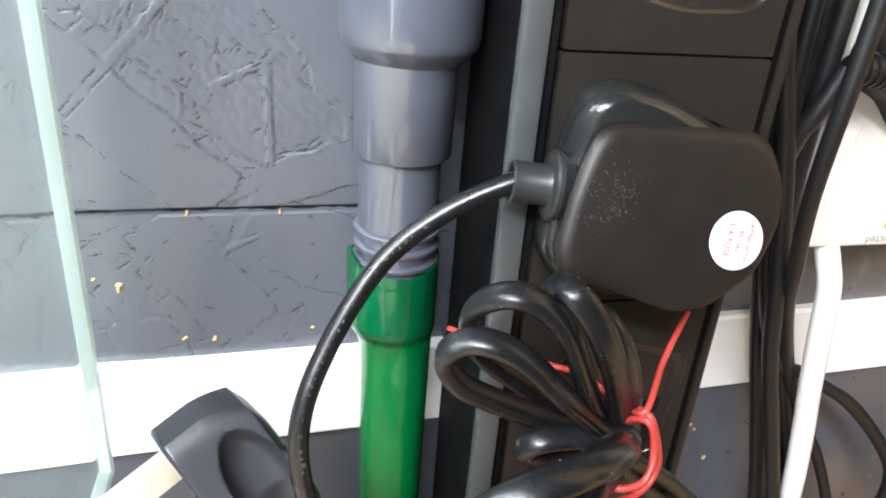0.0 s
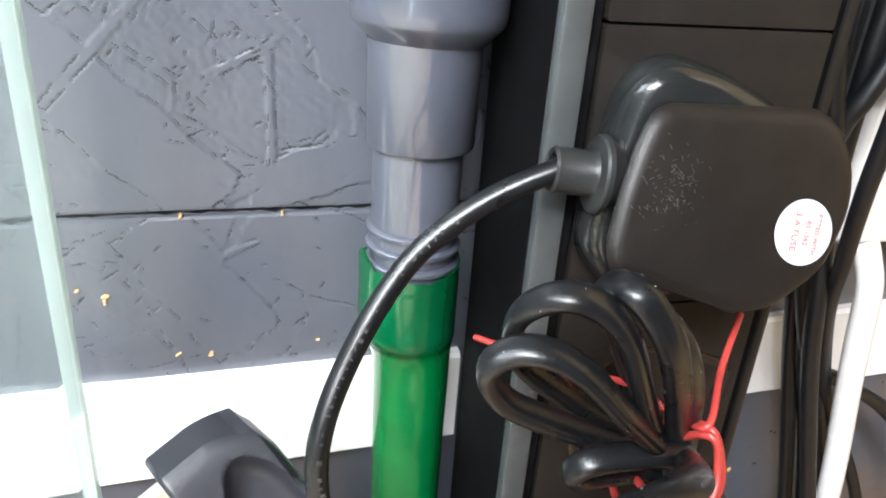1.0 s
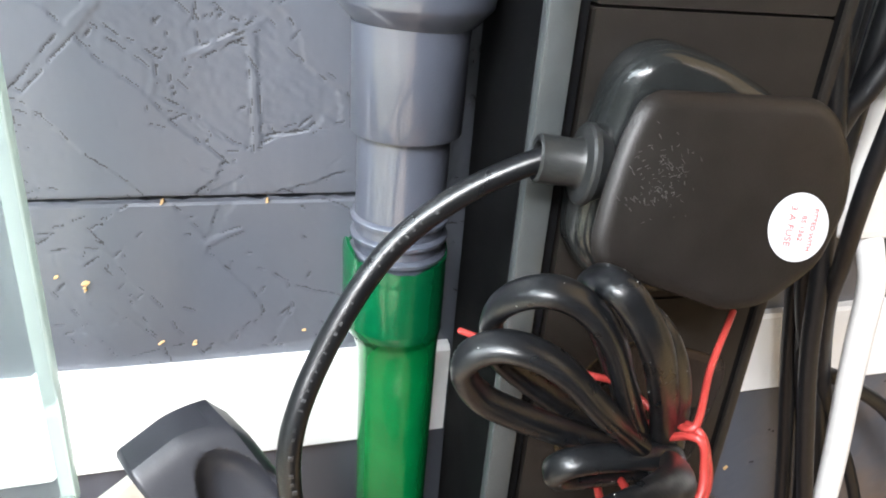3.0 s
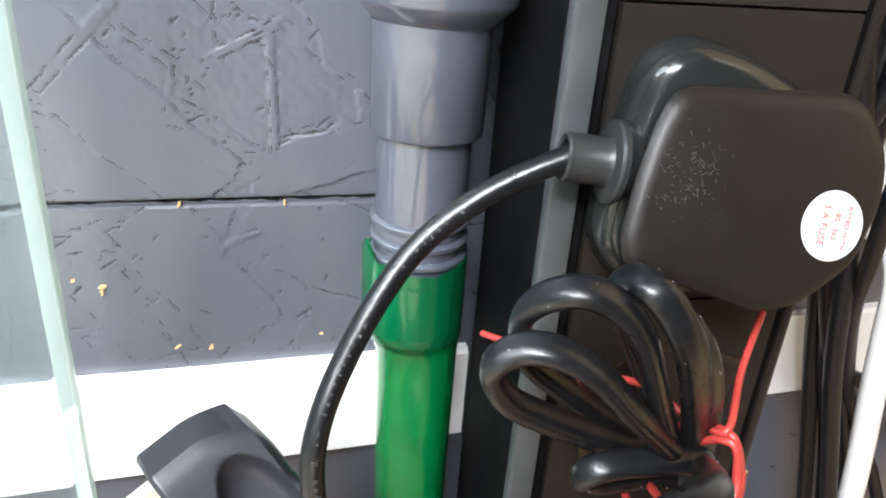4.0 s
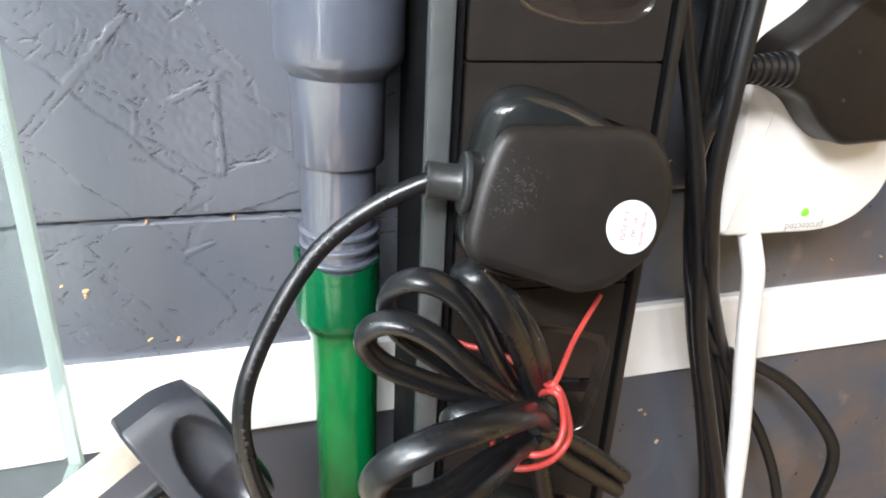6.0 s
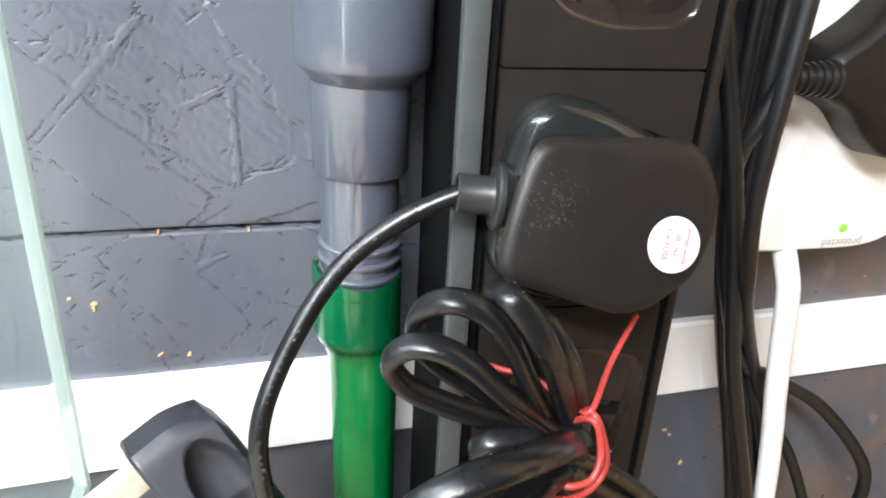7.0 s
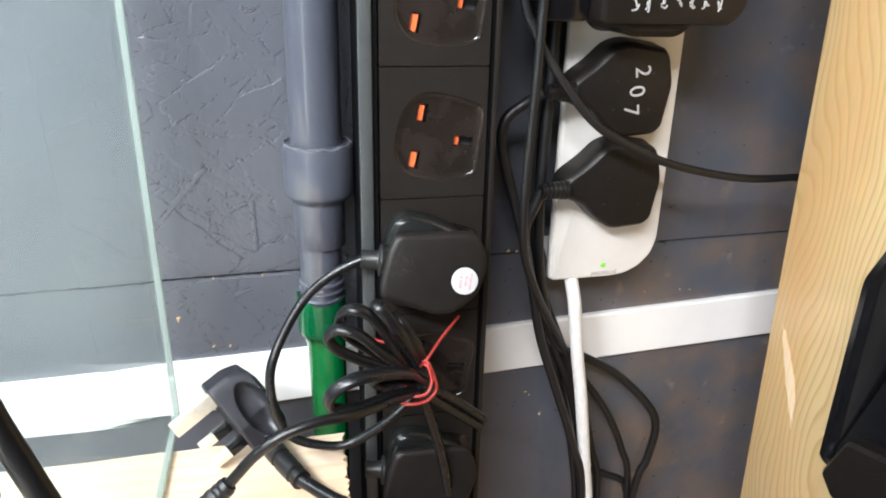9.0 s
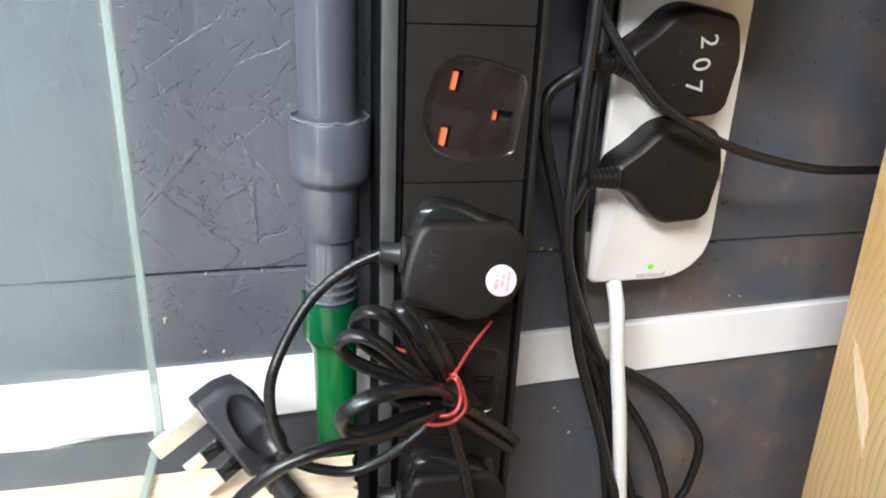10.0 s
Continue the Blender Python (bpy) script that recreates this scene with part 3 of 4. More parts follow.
relief("painted wood strands beside the white extension lead", 0.135, 0.385, 0.9408, 1.120, 0.001, 6, [], 240, [(0.166, 0.945, 4, 0.004, 0), (0.25, 0.95, 8, 0.02, 0)], M_WALL_DUSTY)
relief("painted wood strands below the rail", 0.135, 0.385, 0.700, 0.9394, 0.001, 7, [], 300, [(0.19, 0.83, 8, 0.01, 20), (0.24, 0.80, 8, 0.02, 0)], M_WALL_WORN)


def chips():
    """Small bare-wood spots where the paint has missed, thin slivers standing just proud."""
    rng = random.Random(9)
    bm = bmesh.new()
    spots = [(-0.034, 0.919, 0.0011), (-0.027, 0.917, 0.0016), (-0.0275, 0.9155, 0.0010), (-0.010, 0.897, 0.0010), (-0.001, 0.896, 0.0013), (-0.006, 0.9394, 0.0013), (0.020, 0.9400, 0.0011), (0.030, 0.898, 0.0007), (-0.035, 0.889, 0.0007), (0.166, 0.942, 0.0015), (0.171, 0.9415, 0.0010), (0.296, 0.9035, 0.0013), (0.288, 0.905, 0.0009), (0.184, 0.838, 0.0013), (0.187, 0.836, 0.0010), (0.195, 0.820, 0.0012), (0.176, 0.952, 0.0009), (0.25, 0.953, 0.0010), (0.262, 0.905, 0.0008)]
    for u, z, size in spots:
        a = rng.uniform(-0.4, 1.2)
        for _ in range(2):
            long, wide = size * rng.uniform(0.5, 1.0), size * rng.uniform(0.15, 0.4)
            cu, cz = rng.gauss(u, size * 0.35), rng.gauss(z, size * 0.35)
            top = []
            for k in range(8):
                b = 2 * math.pi * k / 8
                p, q = long * math.cos(b) * rng.uniform(0.6, 1.1), wide * math.sin(b) * rng.uniform(0.6, 1.1)
                top.append(bm.verts.new((cu + p * math.cos(a) - q * math.sin(a), -0.0017 - rng.uniform(0, 0.0002), cz + p * math.sin(a) + q * math.cos(a))))
            low = [bm.verts.new((v.co.x, -0.0004, v.co.z)) for v in top]
            bm.faces.new(top)
            for k in range(8):
                bm.faces.new((top[k], top[(k + 1) % 8], low[(k + 1) % 8], low[k]))
    ob = part("bare_wood_specks", bm, M_CHIP, smooth=False)
    ob.matrix_world = WALL
    tagged(ob, "tiny bare wood specks showing through the paint", "wall texture", kind="stuff")


chips()

# ---- shelf and tank ----


def shelf():
    """Plywood with a roughly torn end beside the socket strip: thin plies, each broken a little differently."""
    t = thing("shelf", "pale plywood shelf with a torn end", "shelf", at=(-0.4, -0.25, 0.8555))
    o = Vector(t.location)
    rng = random.Random(2)
    ys = [-0.0640 - 0.0022 * k for k in range(190)]
    for z0, z1, back in ((0.8555, 0.8604, 0.0008), (0.8605, 0.8654, 0.0014), (0.8655, 0.8704, 0.0006), (0.8705, 0.8735, 0.0)):
        bm = bmesh.new()
        pts = [(-0.9, -0.064), (-0.12, -0.0645)] + [(-0.1 + 0.012 * k, -0.0642 + rng.uniform(-0.0006, 0.0006)) for k in range(7)]
        pts += [(-0.0215 - back + rng.uniform(-0.0014, 0.0009) - (0.0016 if rng.random() < 0.12 else 0.0) - 0.012 * min(1, abs(y + 0.064) * 2), y) for y in ys]
        pts += [(-0.9, ys[-1])]
        top = [bm.verts.new(Vector((x, y, z1)) - o) for x, y in pts]
        low = [bm.verts.new(Vector((x + rng.uniform(-0.0006, 0.0006), y, z0)) - o) for x, y in pts]
        bm.faces.new(top)
        bm.faces.new(low)
        n = len(pts)
        for k in range(n):
            bm.faces.new((top[k], top[(k + 1) % n], low[(k + 1) % n], low[k]))
        part("ply", bm, M_PLY, t, smooth=False)
    return t


shelf()


def tank():
    t = thing("glass_tank", "clear glass aquarium tank with greenish edges on the shelf", "aquarium", at=(-0.1075, -0.034, 0.8737))
    g = 0.005
    panes = (
        ("side_pane", (-g, -0.44, 0.0037), (0, -0.0038, 0.42)),
        ("back_pane", (-0.52, -g, 0.0), (-0.0050, 0, 0.42)),
        ("front_pane", (-0.52, -0.44 - g - 0.0004, 0.0), (0, -0.4404, 0.42)),
        ("far_pane", (-0.5285, -0.44, 0.0), (-0.5204, 0, 0.42)),
        ("base_pane", (-0.5196, -0.4396, 0.0), (-g - 0.0004, -g - 0.0004, g)),
    )
    for nm, lo, hi in panes:
        pane = box_part(nm, lo, hi, M_GLASS if nm == "side_pane" else M_GLASS_CLEAR, t, 0.0006)
        pane.visible_shadow = False
    box_part("cut_edge", (-0.0046, -0.0034, 0.0), (0.0003, 0.0002, 0.42), M_EDGE, t, 0.0004, "pale green cut glass edge")
    box_part("bottom_edge", (-0.0048, -0.44, 0.0), (0.0003, -0.0036, 0.0034), M_EDGE, t, 0.0004, "pale green cut edge along the base")
    return t


tank()

# ---- pipe ----


def pipe():
    cx, cy = -0.0277, -0.0246
    t = thing("drain_pipe", "grey plastic pipe with a stepped socket and green sleeve", "pipe", at=(cx, cy, 0.0))

    def run(nm, prof, mt, lb="", dx=0.0):
        bm = bmesh.new()
        lathe(bm, prof, (dx, 0, 0), n=56)
        return part(nm, bm, mt, t, lb)

    run("upper_pipe", [(0.0128, 1.0150), (0.0128, 1.6)], M_PIPE)
    run("collar", [(0.0130, 0.9903), (0.0136, 0.9907), (0.0172, 0.9944), (0.0176, 0.9952), (0.0178, 0.9975), (0.0178, 1.0188), (0.0174, 1.0198), (0.0150, 1.0202), (0.0126, 1.0203)], M_PIPE, dx=0.0006)
    run("reducer", [(0.0112, 0.9662), (0.0128, 0.9664), (0.0131, 0.9668), (0.0132, 0.9880), (0.0134, 0.9908)], M_PIPE)
    run("spigot", [(0.0109, 0.926), (0.0110, 0.9672)], M_PIPE, dx=-0.0004)
    for z in (0.9362, 0.9407, 0.9452):
        run("thread_ring", [(0.0108, z - 0.0014), (0.0120, z - 0.0007), (0.0121, z + 0.0002), (0.0117, z + 0.0007), (0.0108, z + 0.0010)], M_PIPE, dx=-0.0004)
    # the sleeve's upper edge is cut unevenly; its socket sits off the sleeve's line
    n = 56
    rng = random.Random(6)
    prof = [(0.0098, 0.70, 0.0014), (0.0101, 0.86, 0.0012), (0.0104, 0.900, 0.0010), (0.0108, 0.9085, 0.0006), (0.0117, 0.9122, 0.0), (0.0127, 0.9146, -0.0006), *[(0.0129 + (0.00013 if k % 2 else 0.0), 0.9165 + 0.0007 * k, -0.0010) for k in range(22)], (0.0130, 0.9325, -0.0011)]
    rings = [[(r * math.cos(2 * math.pi * k / n) + dx, r * math.sin(2 * math.pi * k / n), z) for k in range(n)] for r, z, dx in prof]
    lip = []
    for k in range(n):
        a = 2 * math.pi * k / n
        up = 0.9358 + 0.0010 * math.sin(a * 2 + 1) + 0.0004 * math.sin(a * 5) + rng.uniform(-0.0003, 0.0003)
        up += 0.0042 * max(0.0, 1 - abs(k - 30) / 3.5)
        lip.append((0.0131 * math.cos(a) - 0.0011, 0.0131 * math.sin(a), up))
    inner = [((x + 0.0011) * 0.93 - 0.0011, y * 0.93, z) for x, y, z in lip]
    rings += [lip, [(x, y, z - 0.0004) for x, y, z in inner], [(x, y, 0.930) for x, y, z in inner]]
    bm = bmesh.new()
    loft(bm, rings[4:])
    part("sleeve_socket", bm, M_GREEN_D, t, "darker green sleeve end round the spigot")
    bm = bmesh.new()
    loft(bm, rings[:6])
    part("green_sleeve", bm, M_GREEN, t, "shiny translucent green plastic sleeve")
    # glue squeezed from the joint: a bead with a few runs
    bm = bmesh.new()
    ring = [Vector((0.0006 + 0.0166 * math.cos(2 * math.pi * k / 48), 0.0166 * math.sin(2 * math.pi * k / 48), 1.0204 + rng.uniform(-0.0005, 0.0005))) for k in range(48)]
    tube(bm, ring, lambda f: 0.0004 + 0.0005 * abs(math.sin(f * 31) * math.sin(f * 13)), 8, True, 2)
    part("glue_bead", bm, M_GLUE, t, "pale bead of dried glue")
    return t


pipe()

# ---- black socket strip ----
PITCH, WIDE = 0.0621, 0.0505
RECESS = [(-0.0074, 0.0193), (-0.0008, 0.0199), (0.0098, 0.0178), (0.0225, 0.0132), (0.0240, 0.0082), (0.0205, -0.0190), (0.0151, -0.0217), (-0.0008, -0.0223), (-0.0135, -0.0185), (-0.0188, -0.0103), (-0.0178, 0.0029), (-0.0138, 0.0135)]


def slot(cx, cz, long, wide, deg):
    a = radians(deg)
    ex, ez = Vector((math.cos(a), math.sin(a))), Vector((-math.sin(a), math.cos(a)))
    return [Vector((cx, cz)) + ex * (long / 2 * i) + ez * (wide / 2 * j) for i, j in ((-1, -1), (1, -1), (1, 1), (-1, 1))]


def socket_strip():
    t = thing("socket_strip", "long black plastic socket strip fixed upright on the wall", "power strip", at=(0.02525, -0.058, 0.8447))
    dx, dz = 0.02525, 0.8447
    z0, z1 = -0.16, 0.56
    # housing: a channel with trim on both sides
    bm = bmesh.new()
    sect = [(-0.0265, 0.062), (-0.0265, 0.047), (-0.0338, 0.044), (-0.0343, 0.004), (-0.0325, 0.0012), (-0.0262, 0.0008), (-0.0262, 0.0075), (0.0262, 0.0075), (0.0262, 0.0012), (0.0293, 0.0016), (0.0303, 0.004), (0.0308, 0.064)]
    loft(bm, [[(x, y, z) for x, y in sect] for z in (z0, z1)])
    part("housing", bm, M_HOUSING, t, smooth=False)
    box_part("side_trim", (-0.0347, -0.0010, z0), (-0.0285, 0.0032, z1), M_TRIM, t, 0.0009, "mid-grey edge trim")
    box_part("side_trim", (0.0278, 0.0004, z0), (0.0304, 0.004, z1), M_STRIP, t, 0.0008)
    slots = [slot(-0.0052, 0.0099, 0.0048, 0.0085, -10), slot(-0.0090, -0.0123, 0.0048, 0.0085, -10), slot(0.0145, -0.0043, 0.0092, 0.0050, -7)]
    outer = rounded([(-WIDE / 2, -PITCH / 2 + 0.0003), (WIDE / 2, -PITCH / 2 + 0.0003), (WIDE / 2, PITCH / 2 - 0.0003), (-WIDE / 2, PITCH / 2 - 0.0003)], 0.0006, 2)
    rim = rounded(RECESS, 0.006, 4)
    bm = bmesh.new()
    holed_plate(bm, outer, [rim], 0.0, 0.007)
    plate_me = part("module_plate", bm, M_STRIP, t, smooth=False)
    bm = bmesh.new()
    holed_plate(bm, grow(rim, 0.0003), slots, 0.0016, 0.007)
    floor_me = part("socket_face", bm, M_RECESS, plate_me, "glossy dark brown socket face", smooth=False)
    bm = bmesh.new()
    loft(bm, [[Vector((p.x, y, p.y)) for p in grow(rim, d)] for d, y in ((0.0001, 0.0001), (-0.0004, 0.0007), (-0.0014, 0.0011), (-0.0032, 0.0014))], False, False)
    slope_me = part("recess_edge", bm, M_RECESS, plate_me, "glossy rounded edge of the socket recess")
    bm = bmesh.new()
    for (cx, cz, w, h, d, deg) in ((-0.0062, 0.0097, 0.0036, 0.0076, 0.0030, -10), (-0.0098, -0.0125, 0.0040, 0.0078, 0.0030, -10), (0.0112, -0.0040, 0.0032, 0.0046, 0.0034, -7)):
        box(bm, (-w / 2, d, -h / 2), (w / 2, d + 0.002, h / 2), 0.0003, 1, Matrix.Translation((cx, 0, cz)) @ Matrix.Rotation(radians(-deg), 4, "Y"))
    shut_me = part("shutter", bm, M_ORANGE, plate_me, "orange safety shutters")
    bm = bmesh.new()
    box(bm, (-0.022, 0.0068, -0.026), (0.024, 0.0072, 0.026))
    back_me = part("inner_back", bm, M_DARK, plate_me)
    for k in range(-2, 7):
        z = PITCH * k
        if k == -2:
            ob, kids = plate_me, []
        else:
            ob = new("module_plate", plate_me.data)
            ob.parent = t
            for src in (floor_me, slope_me, back_me) if k == 1 else (floor_me, slope_me, shut_me, back_me):
                c = new(src.name.split(".")[0], src.data)
                c.parent = ob
                if "label" in src:
                    c["label"] = src["label"]
        ob.location = (0, 0, z)
    return t


socket_strip()

# ---- fused plugs in the strip ----
FACE = [(0.0076, 0.9882), (0.0400, 0.9875), (0.0450, 0.9845), (0.0487, 0.9765), (0.0483, 0.9682), (0.0432, 0.9575), (0.0315, 0.9502), (0.0229, 0.9496), (0.0175, 0.9516), (-0.0030, 0.9585), (-0.0038, 0.9633), (-0.0016, 0.9722), (0.0016, 0.9812), (0.0043, 0.9862)]
BASE = [(0.0014, 0.9807), (0.0028, 0.9880), (0.0062, 0.9930), (0.0120, 0.9950), (0.0229, 0.9925), (0.0364, 0.9860), (0.0440, 0.9790), (0.0455, 0.9660), (0.0405, 0.9530), (0.0300, 0.9455), (0.0150, 0.9435), (0.0040, 0.9475), (-0.0015, 0.9560), (-0.0010, 0.9700)]


def face_y(z):
    return -0.0745 + 0.298 * (z - 0.9855)


def fused_plug(label, sticker):
    o = Vector((0.022, -0.058, 0.969))
    t = thing("fused_plug", label, "plug", group="plugs in the socket strip", at=o)
    face = rounded(FACE, 0.0035, 3)
    bm = bmesh.new()

    def ring(outline, back):
        return [Vector((p[0], face_y(p[1]) + back, p[1])) - o for p in outline]

    def blend(a, b, f, y):
        return [Vector((p[0] * (1 - f) + q[0] * f, y(p[1] * (1 - f) + q[1] * f), p[1] * (1 - f) + q[1] * f)) - o for p, q in zip(a, b)]

    base = rounded(BASE, 0.004, 3)
    loft(bm, [ring(grow(face, -0.0030), 0.0), ring(grow(face, -0.0016), 0.00025), ring(grow(face, -0.0005), 0.0009), ring(grow(face, 0.0), 0.0019), ring(grow(face, -0.0003), 0.0026),
              blend(grow(face, -0.0022), base, 0.15, lambda z: face_y(z) * 0.6 - 0.066 * 0.4 + 0.001), blend(grow(face, -0.003), grow(base, -0.002), 0.6, lambda z: -0.0650)])
    part("body", bm, M_BLACK, t)
    bm = bmesh.new()
    loft(bm, [[Vector((p[0], y, p[1])) - o for p in grow(base, d)] for d, y in ((-0.0035, -0.0688), (-0.0012, -0.0676), (0.0, -0.0652), (0.0003, -0.0600), (-0.0005, -0.0581))])
    part("base_rim", bm, M_SMOKE, t, "glossy smoky grey base rim")
    turn = Matrix.Translation(Vector((-0.0008, -0.0665, 0.9726)) - o) @ Matrix.Rotation(radians(5), 4, "Y") @ Matrix.Rotation(radians(-6), 4, "Z")
    bm = bmesh.new()
    lathe(bm, [(0.0031, -0.0068), (0.0033, -0.0098), (0.0041, -0.0101), (0.0046, -0.0096), (0.0045, -0.0028), (0.0050, -0.0018), (0.0074, -0.0014), (0.0078, -0.0009), (0.0078, 0.0001), (0.0073, 0.0006), (0.0060, 0.0030)], (0, 0, 0), "X", 32)
    bmesh.ops.transform(bm, matrix=turn, verts=bm.verts)
    part("cord_grip", bm, M_GRIP, t, "round cord grip with a flange")
    if sticker:
        up = Vector((0, 0.298, 1)).normalized()
        out = Vector((0, -1, 0.298)).normalized()
        m = Matrix(((1, up.x, out.x, 0), (0, up.y, out.y, 0), (0, up.z, out.z, 0), (0, 0, 0, 1)))
        c = Vector((0.0369, face_y(0.9652), 0.9652)) - o
        m = Matrix.Translation(c + out * 0.00012) @ m
        bm = bmesh.new()
        lathe(bm, [(0.0064, -0.0001), (0.0065, 0.00005), (0.0063, 0.0001)], (0, 0, 0), "Z", 48)
        st = part("sticker", bm, M_STICK, t, "round white sticker with red print")
        st.matrix_local = m
        for words, size, off in (("FITTED WITH", 0.00135, 0.0028), ("BS 1362", 0.0015, 0.0006), ("3 A FUSE", 0.0020, -0.0020)):
            text_part("print", words, size, Matrix.Rotation(radians(-100), 4, "Z") @ pose(0, off, 0.00022), M_INK, st)
        # fine scuffs on the face
        bm = bmesh.new()
        rng = random.Random(3)
        for k in range(120):
            x, z = rng.gauss(0.0085, 0.0030), rng.gauss(0.9738, 0.0030)
            l, w, a = rng.uniform(0.0001, 0.0010), rng.uniform(0.00003, 0.00008), rng.choice((radians(20), radians(-60))) + rng.gauss(0, 0.3)
            q = [(x + i * l * math.cos(a) - j * w * math.sin(a), z + i * l * math.sin(a) + j * w * math.cos(a)) for i, j in ((-0.5, -1), (0.5, -0.6), (0.5, 0.6), (-0.5, 1))]
            a4 = [bm.verts.new(Vector((p, face_y(r), r)) - o + out * 0.00006) for p, r in q]
            b4 = [bm.verts.new(v.co - out * 0.0002) for v in a4]
            bm.faces.new(a4)
            for i in range(4):
                bm.faces.new((a4[i], a4[(i + 1) % 4], b4[(i + 1) % 4], b4[i]))
        tagged(part("scuff", bm, M_SCUFF, t, "pale scratches on the plug face", smooth=False), kind="stuff")
    return t


fused_plug("black fused plug with a round white sticker in the strip", True)
low = fused_plug("plain black fused plug in the lower socket", False)
low.location.z -= 2 * PITCH

# ---- coiled lead of the fused plug ----
R = 0.0026


def coiled_lead():
    t = thing("coiled_cable", "black flex coiled in loops and tied with red wire", "cable", at=(0.0, -0.085, 0.92))
    o = Vector(t.location)

    def run(nm, pts, r=R, mt=M_CABLE, lb="", closed=False, n=14):
        if nm == "loop":
            bm = bmesh.new()
            flat_tube(bm, [Vector(p) - o for p in pts], r * 1.12, r * 0.74)
            return part(nm, bm, mt, t, lb)
        return tube_part(nm, [Vector(p) - o for p in pts], r, mt, t, lb, closed, n)

    run("plug_lead", [(-0.0050, -0.0668, 0.9735), (-0.0092, -0.0670, 0.9740), (-0.0240, -0.0660, 0.9667), (-0.0378, -0.0670, 0.9554), (-0.0494, -0.0730, 0.9393), (-0.0561, -0.0800, 0.9240), (-0.0554, -0.0830, 0.9069), (-0.0497, -0.0850, 0.8919), (-0.0365, -0.0870, 0.8853), (-0.0201, -0.0880, 0.8845), (-0.0007, -0.0900, 0.8975), (0.0122, -0.0880, 0.9088)], 0.0023)
    run_pts = spline([Vector(p) - o for p in [(-0.0092, -0.0670, 0.9740), (-0.0240, -0.0660, 0.9667), (-0.0378, -0.0670, 0.9554), (-0.0494, -0.0730, 0.9393), (-0.0561, -0.0800, 0.9240), (-0.0554, -0.0830, 0.9069)]], 30)
    bm = bmesh.new()
    rng = random.Random(12)
    for i in range(40, 142, 3):
        if rng.random() < 0.22:
            continue
        q, way = run_pts[i], (run_pts[i + 1] - run_pts[i - 1]).normalized()
        out = (Vector((-0.05, -0.20, 1.03)) - o - q).normalized()
        out = (out - way * out.dot(way)).normalized()
        side = way.cross(out)
        l, w = rng.uniform(0.0004, 0.0009), rng.uniform(0.0004, 0.0008)
        m = Matrix((way, side, out)).transposed().to_4x4()
        box(bm, (-l / 2, -w, -0.0002), (l / 2, w * 0.3, 0.00014), 0.00008, 1, Matrix.Translation(q + out * 0.00228 + side * rng.uniform(-0.0002, 0.0003)) @ m)
    tagged(part("embossing", bm, M_EMBOSS, t, "raised marks moulded along the flex"), kind="stuff")
    run("loop", [(0.0100, -0.0880, 0.9238), (0.0011, -0.0940, 0.9399), (-0.0055, -0.0970, 0.9534), (-0.0115, -0.0970, 0.9603), (-0.0176, -0.0960, 0.9626), (-0.0223, -0.0920, 0.9589), (-0.0232, -0.0880, 0.9521), (-0.0184, -0.0830, 0.9416), (-0.0053, -0.0800, 0.9292), (0.0067, -0.0800, 0.9198)])
    run("loop", [(0.0100, -0.0900, 0.9238), (-0.0040, -0.0970, 0.9389), (-0.0133, -0.0980, 0.9488), (-0.0202, -0.0970, 0.9527), (-0.0255, -0.0950, 0.9522), (-0.0291, -0.0935, 0.9479), (-0.0246, -0.0910, 0.9396), (-0.0154, -0.0890, 0.9328), (-0.0024, -0.0860, 0.9245), (0.0099, -0.0840, 0.9174)])
    run("loop", [(0.0149, -0.0880, 0.9233), (0.0082, -0.0940, 0.9392), (0.0013, -0.0990, 0.9528), (-0.0035, -0.0990, 0.9602), (-0.0069, -0.0965, 0.9635), (-0.0060, -0.0870, 0.9594), (0.0003, -0.0790, 0.9480), (0.0065, -0.0780, 0.9363), (0.0120, -0.0800, 0.9242)], 0.0026)
    run("loop", [(0.0185, -0.0870, 0.9204), (0.0131, -0.0920, 0.9373), (0.0073, -0.0950, 0.9491), (0.0037, -0.0930, 0.9543), (0.0022, -0.0880, 0.9543)], 0.0020)
    run("loop", [(0.0185, -0.0880, 0.9190), (0.0150, -0.0915, 0.9222), (0.0080, -0.0925, 0.9243), (0.0000, -0.0925, 0.9248), (-0.0065, -0.0922, 0.9240), (-0.0086, -0.0905, 0.9205), (-0.0050, -0.0880, 0.9168), (0.0060, -0.0860, 0.9150), (0.0150, -0.0850, 0.9140)], 0.0025)
    run("loop", [(0.0150, -0.0930, 0.9200), (0.0085, -0.1020, 0.9300), (-0.0010, -0.1150, 0.9400), (-0.0120, -0.1240, 0.9455), (-0.0215, -0.1270, 0.9455), (-0.0290, -0.1270, 0.9410), (-0.0312, -0.1260, 0.9355), (-0.0285, -0.1250, 0.9310), (-0.0190, -0.1220, 0.9280), (-0.0050, -0.1100, 0.9235), (0.0109, -0.0950, 0.9160)], 0.0028)
    run("free_lead", [(0.0060, -0.1000, 0.9174), (-0.0069, -0.1180, 0.9265), (-0.0180, -0.1300, 0.9317), (-0.0278, -0.1370, 0.9350), (-0.0369, -0.1400, 0.9361), (-0.0503, -0.1420, 0.9329), (-0.0616, -0.1430, 0.9254), (-0.0687, -0.1430, 0.9176), (-0.0730, -0.1430, 0.9127)], 0.0023)
    run("tail", [(0.0146, -0.0900, 0.9163), (0.0327, -0.0800, 0.8994), (0.0527, -0.0720, 0.8784)], 0.0024)
    run("tail", [(0.0146, -0.0900, 0.9130), (0.0294, -0.0820, 0.8960), (0.0501, -0.0740, 0.8755)], 0.0024)
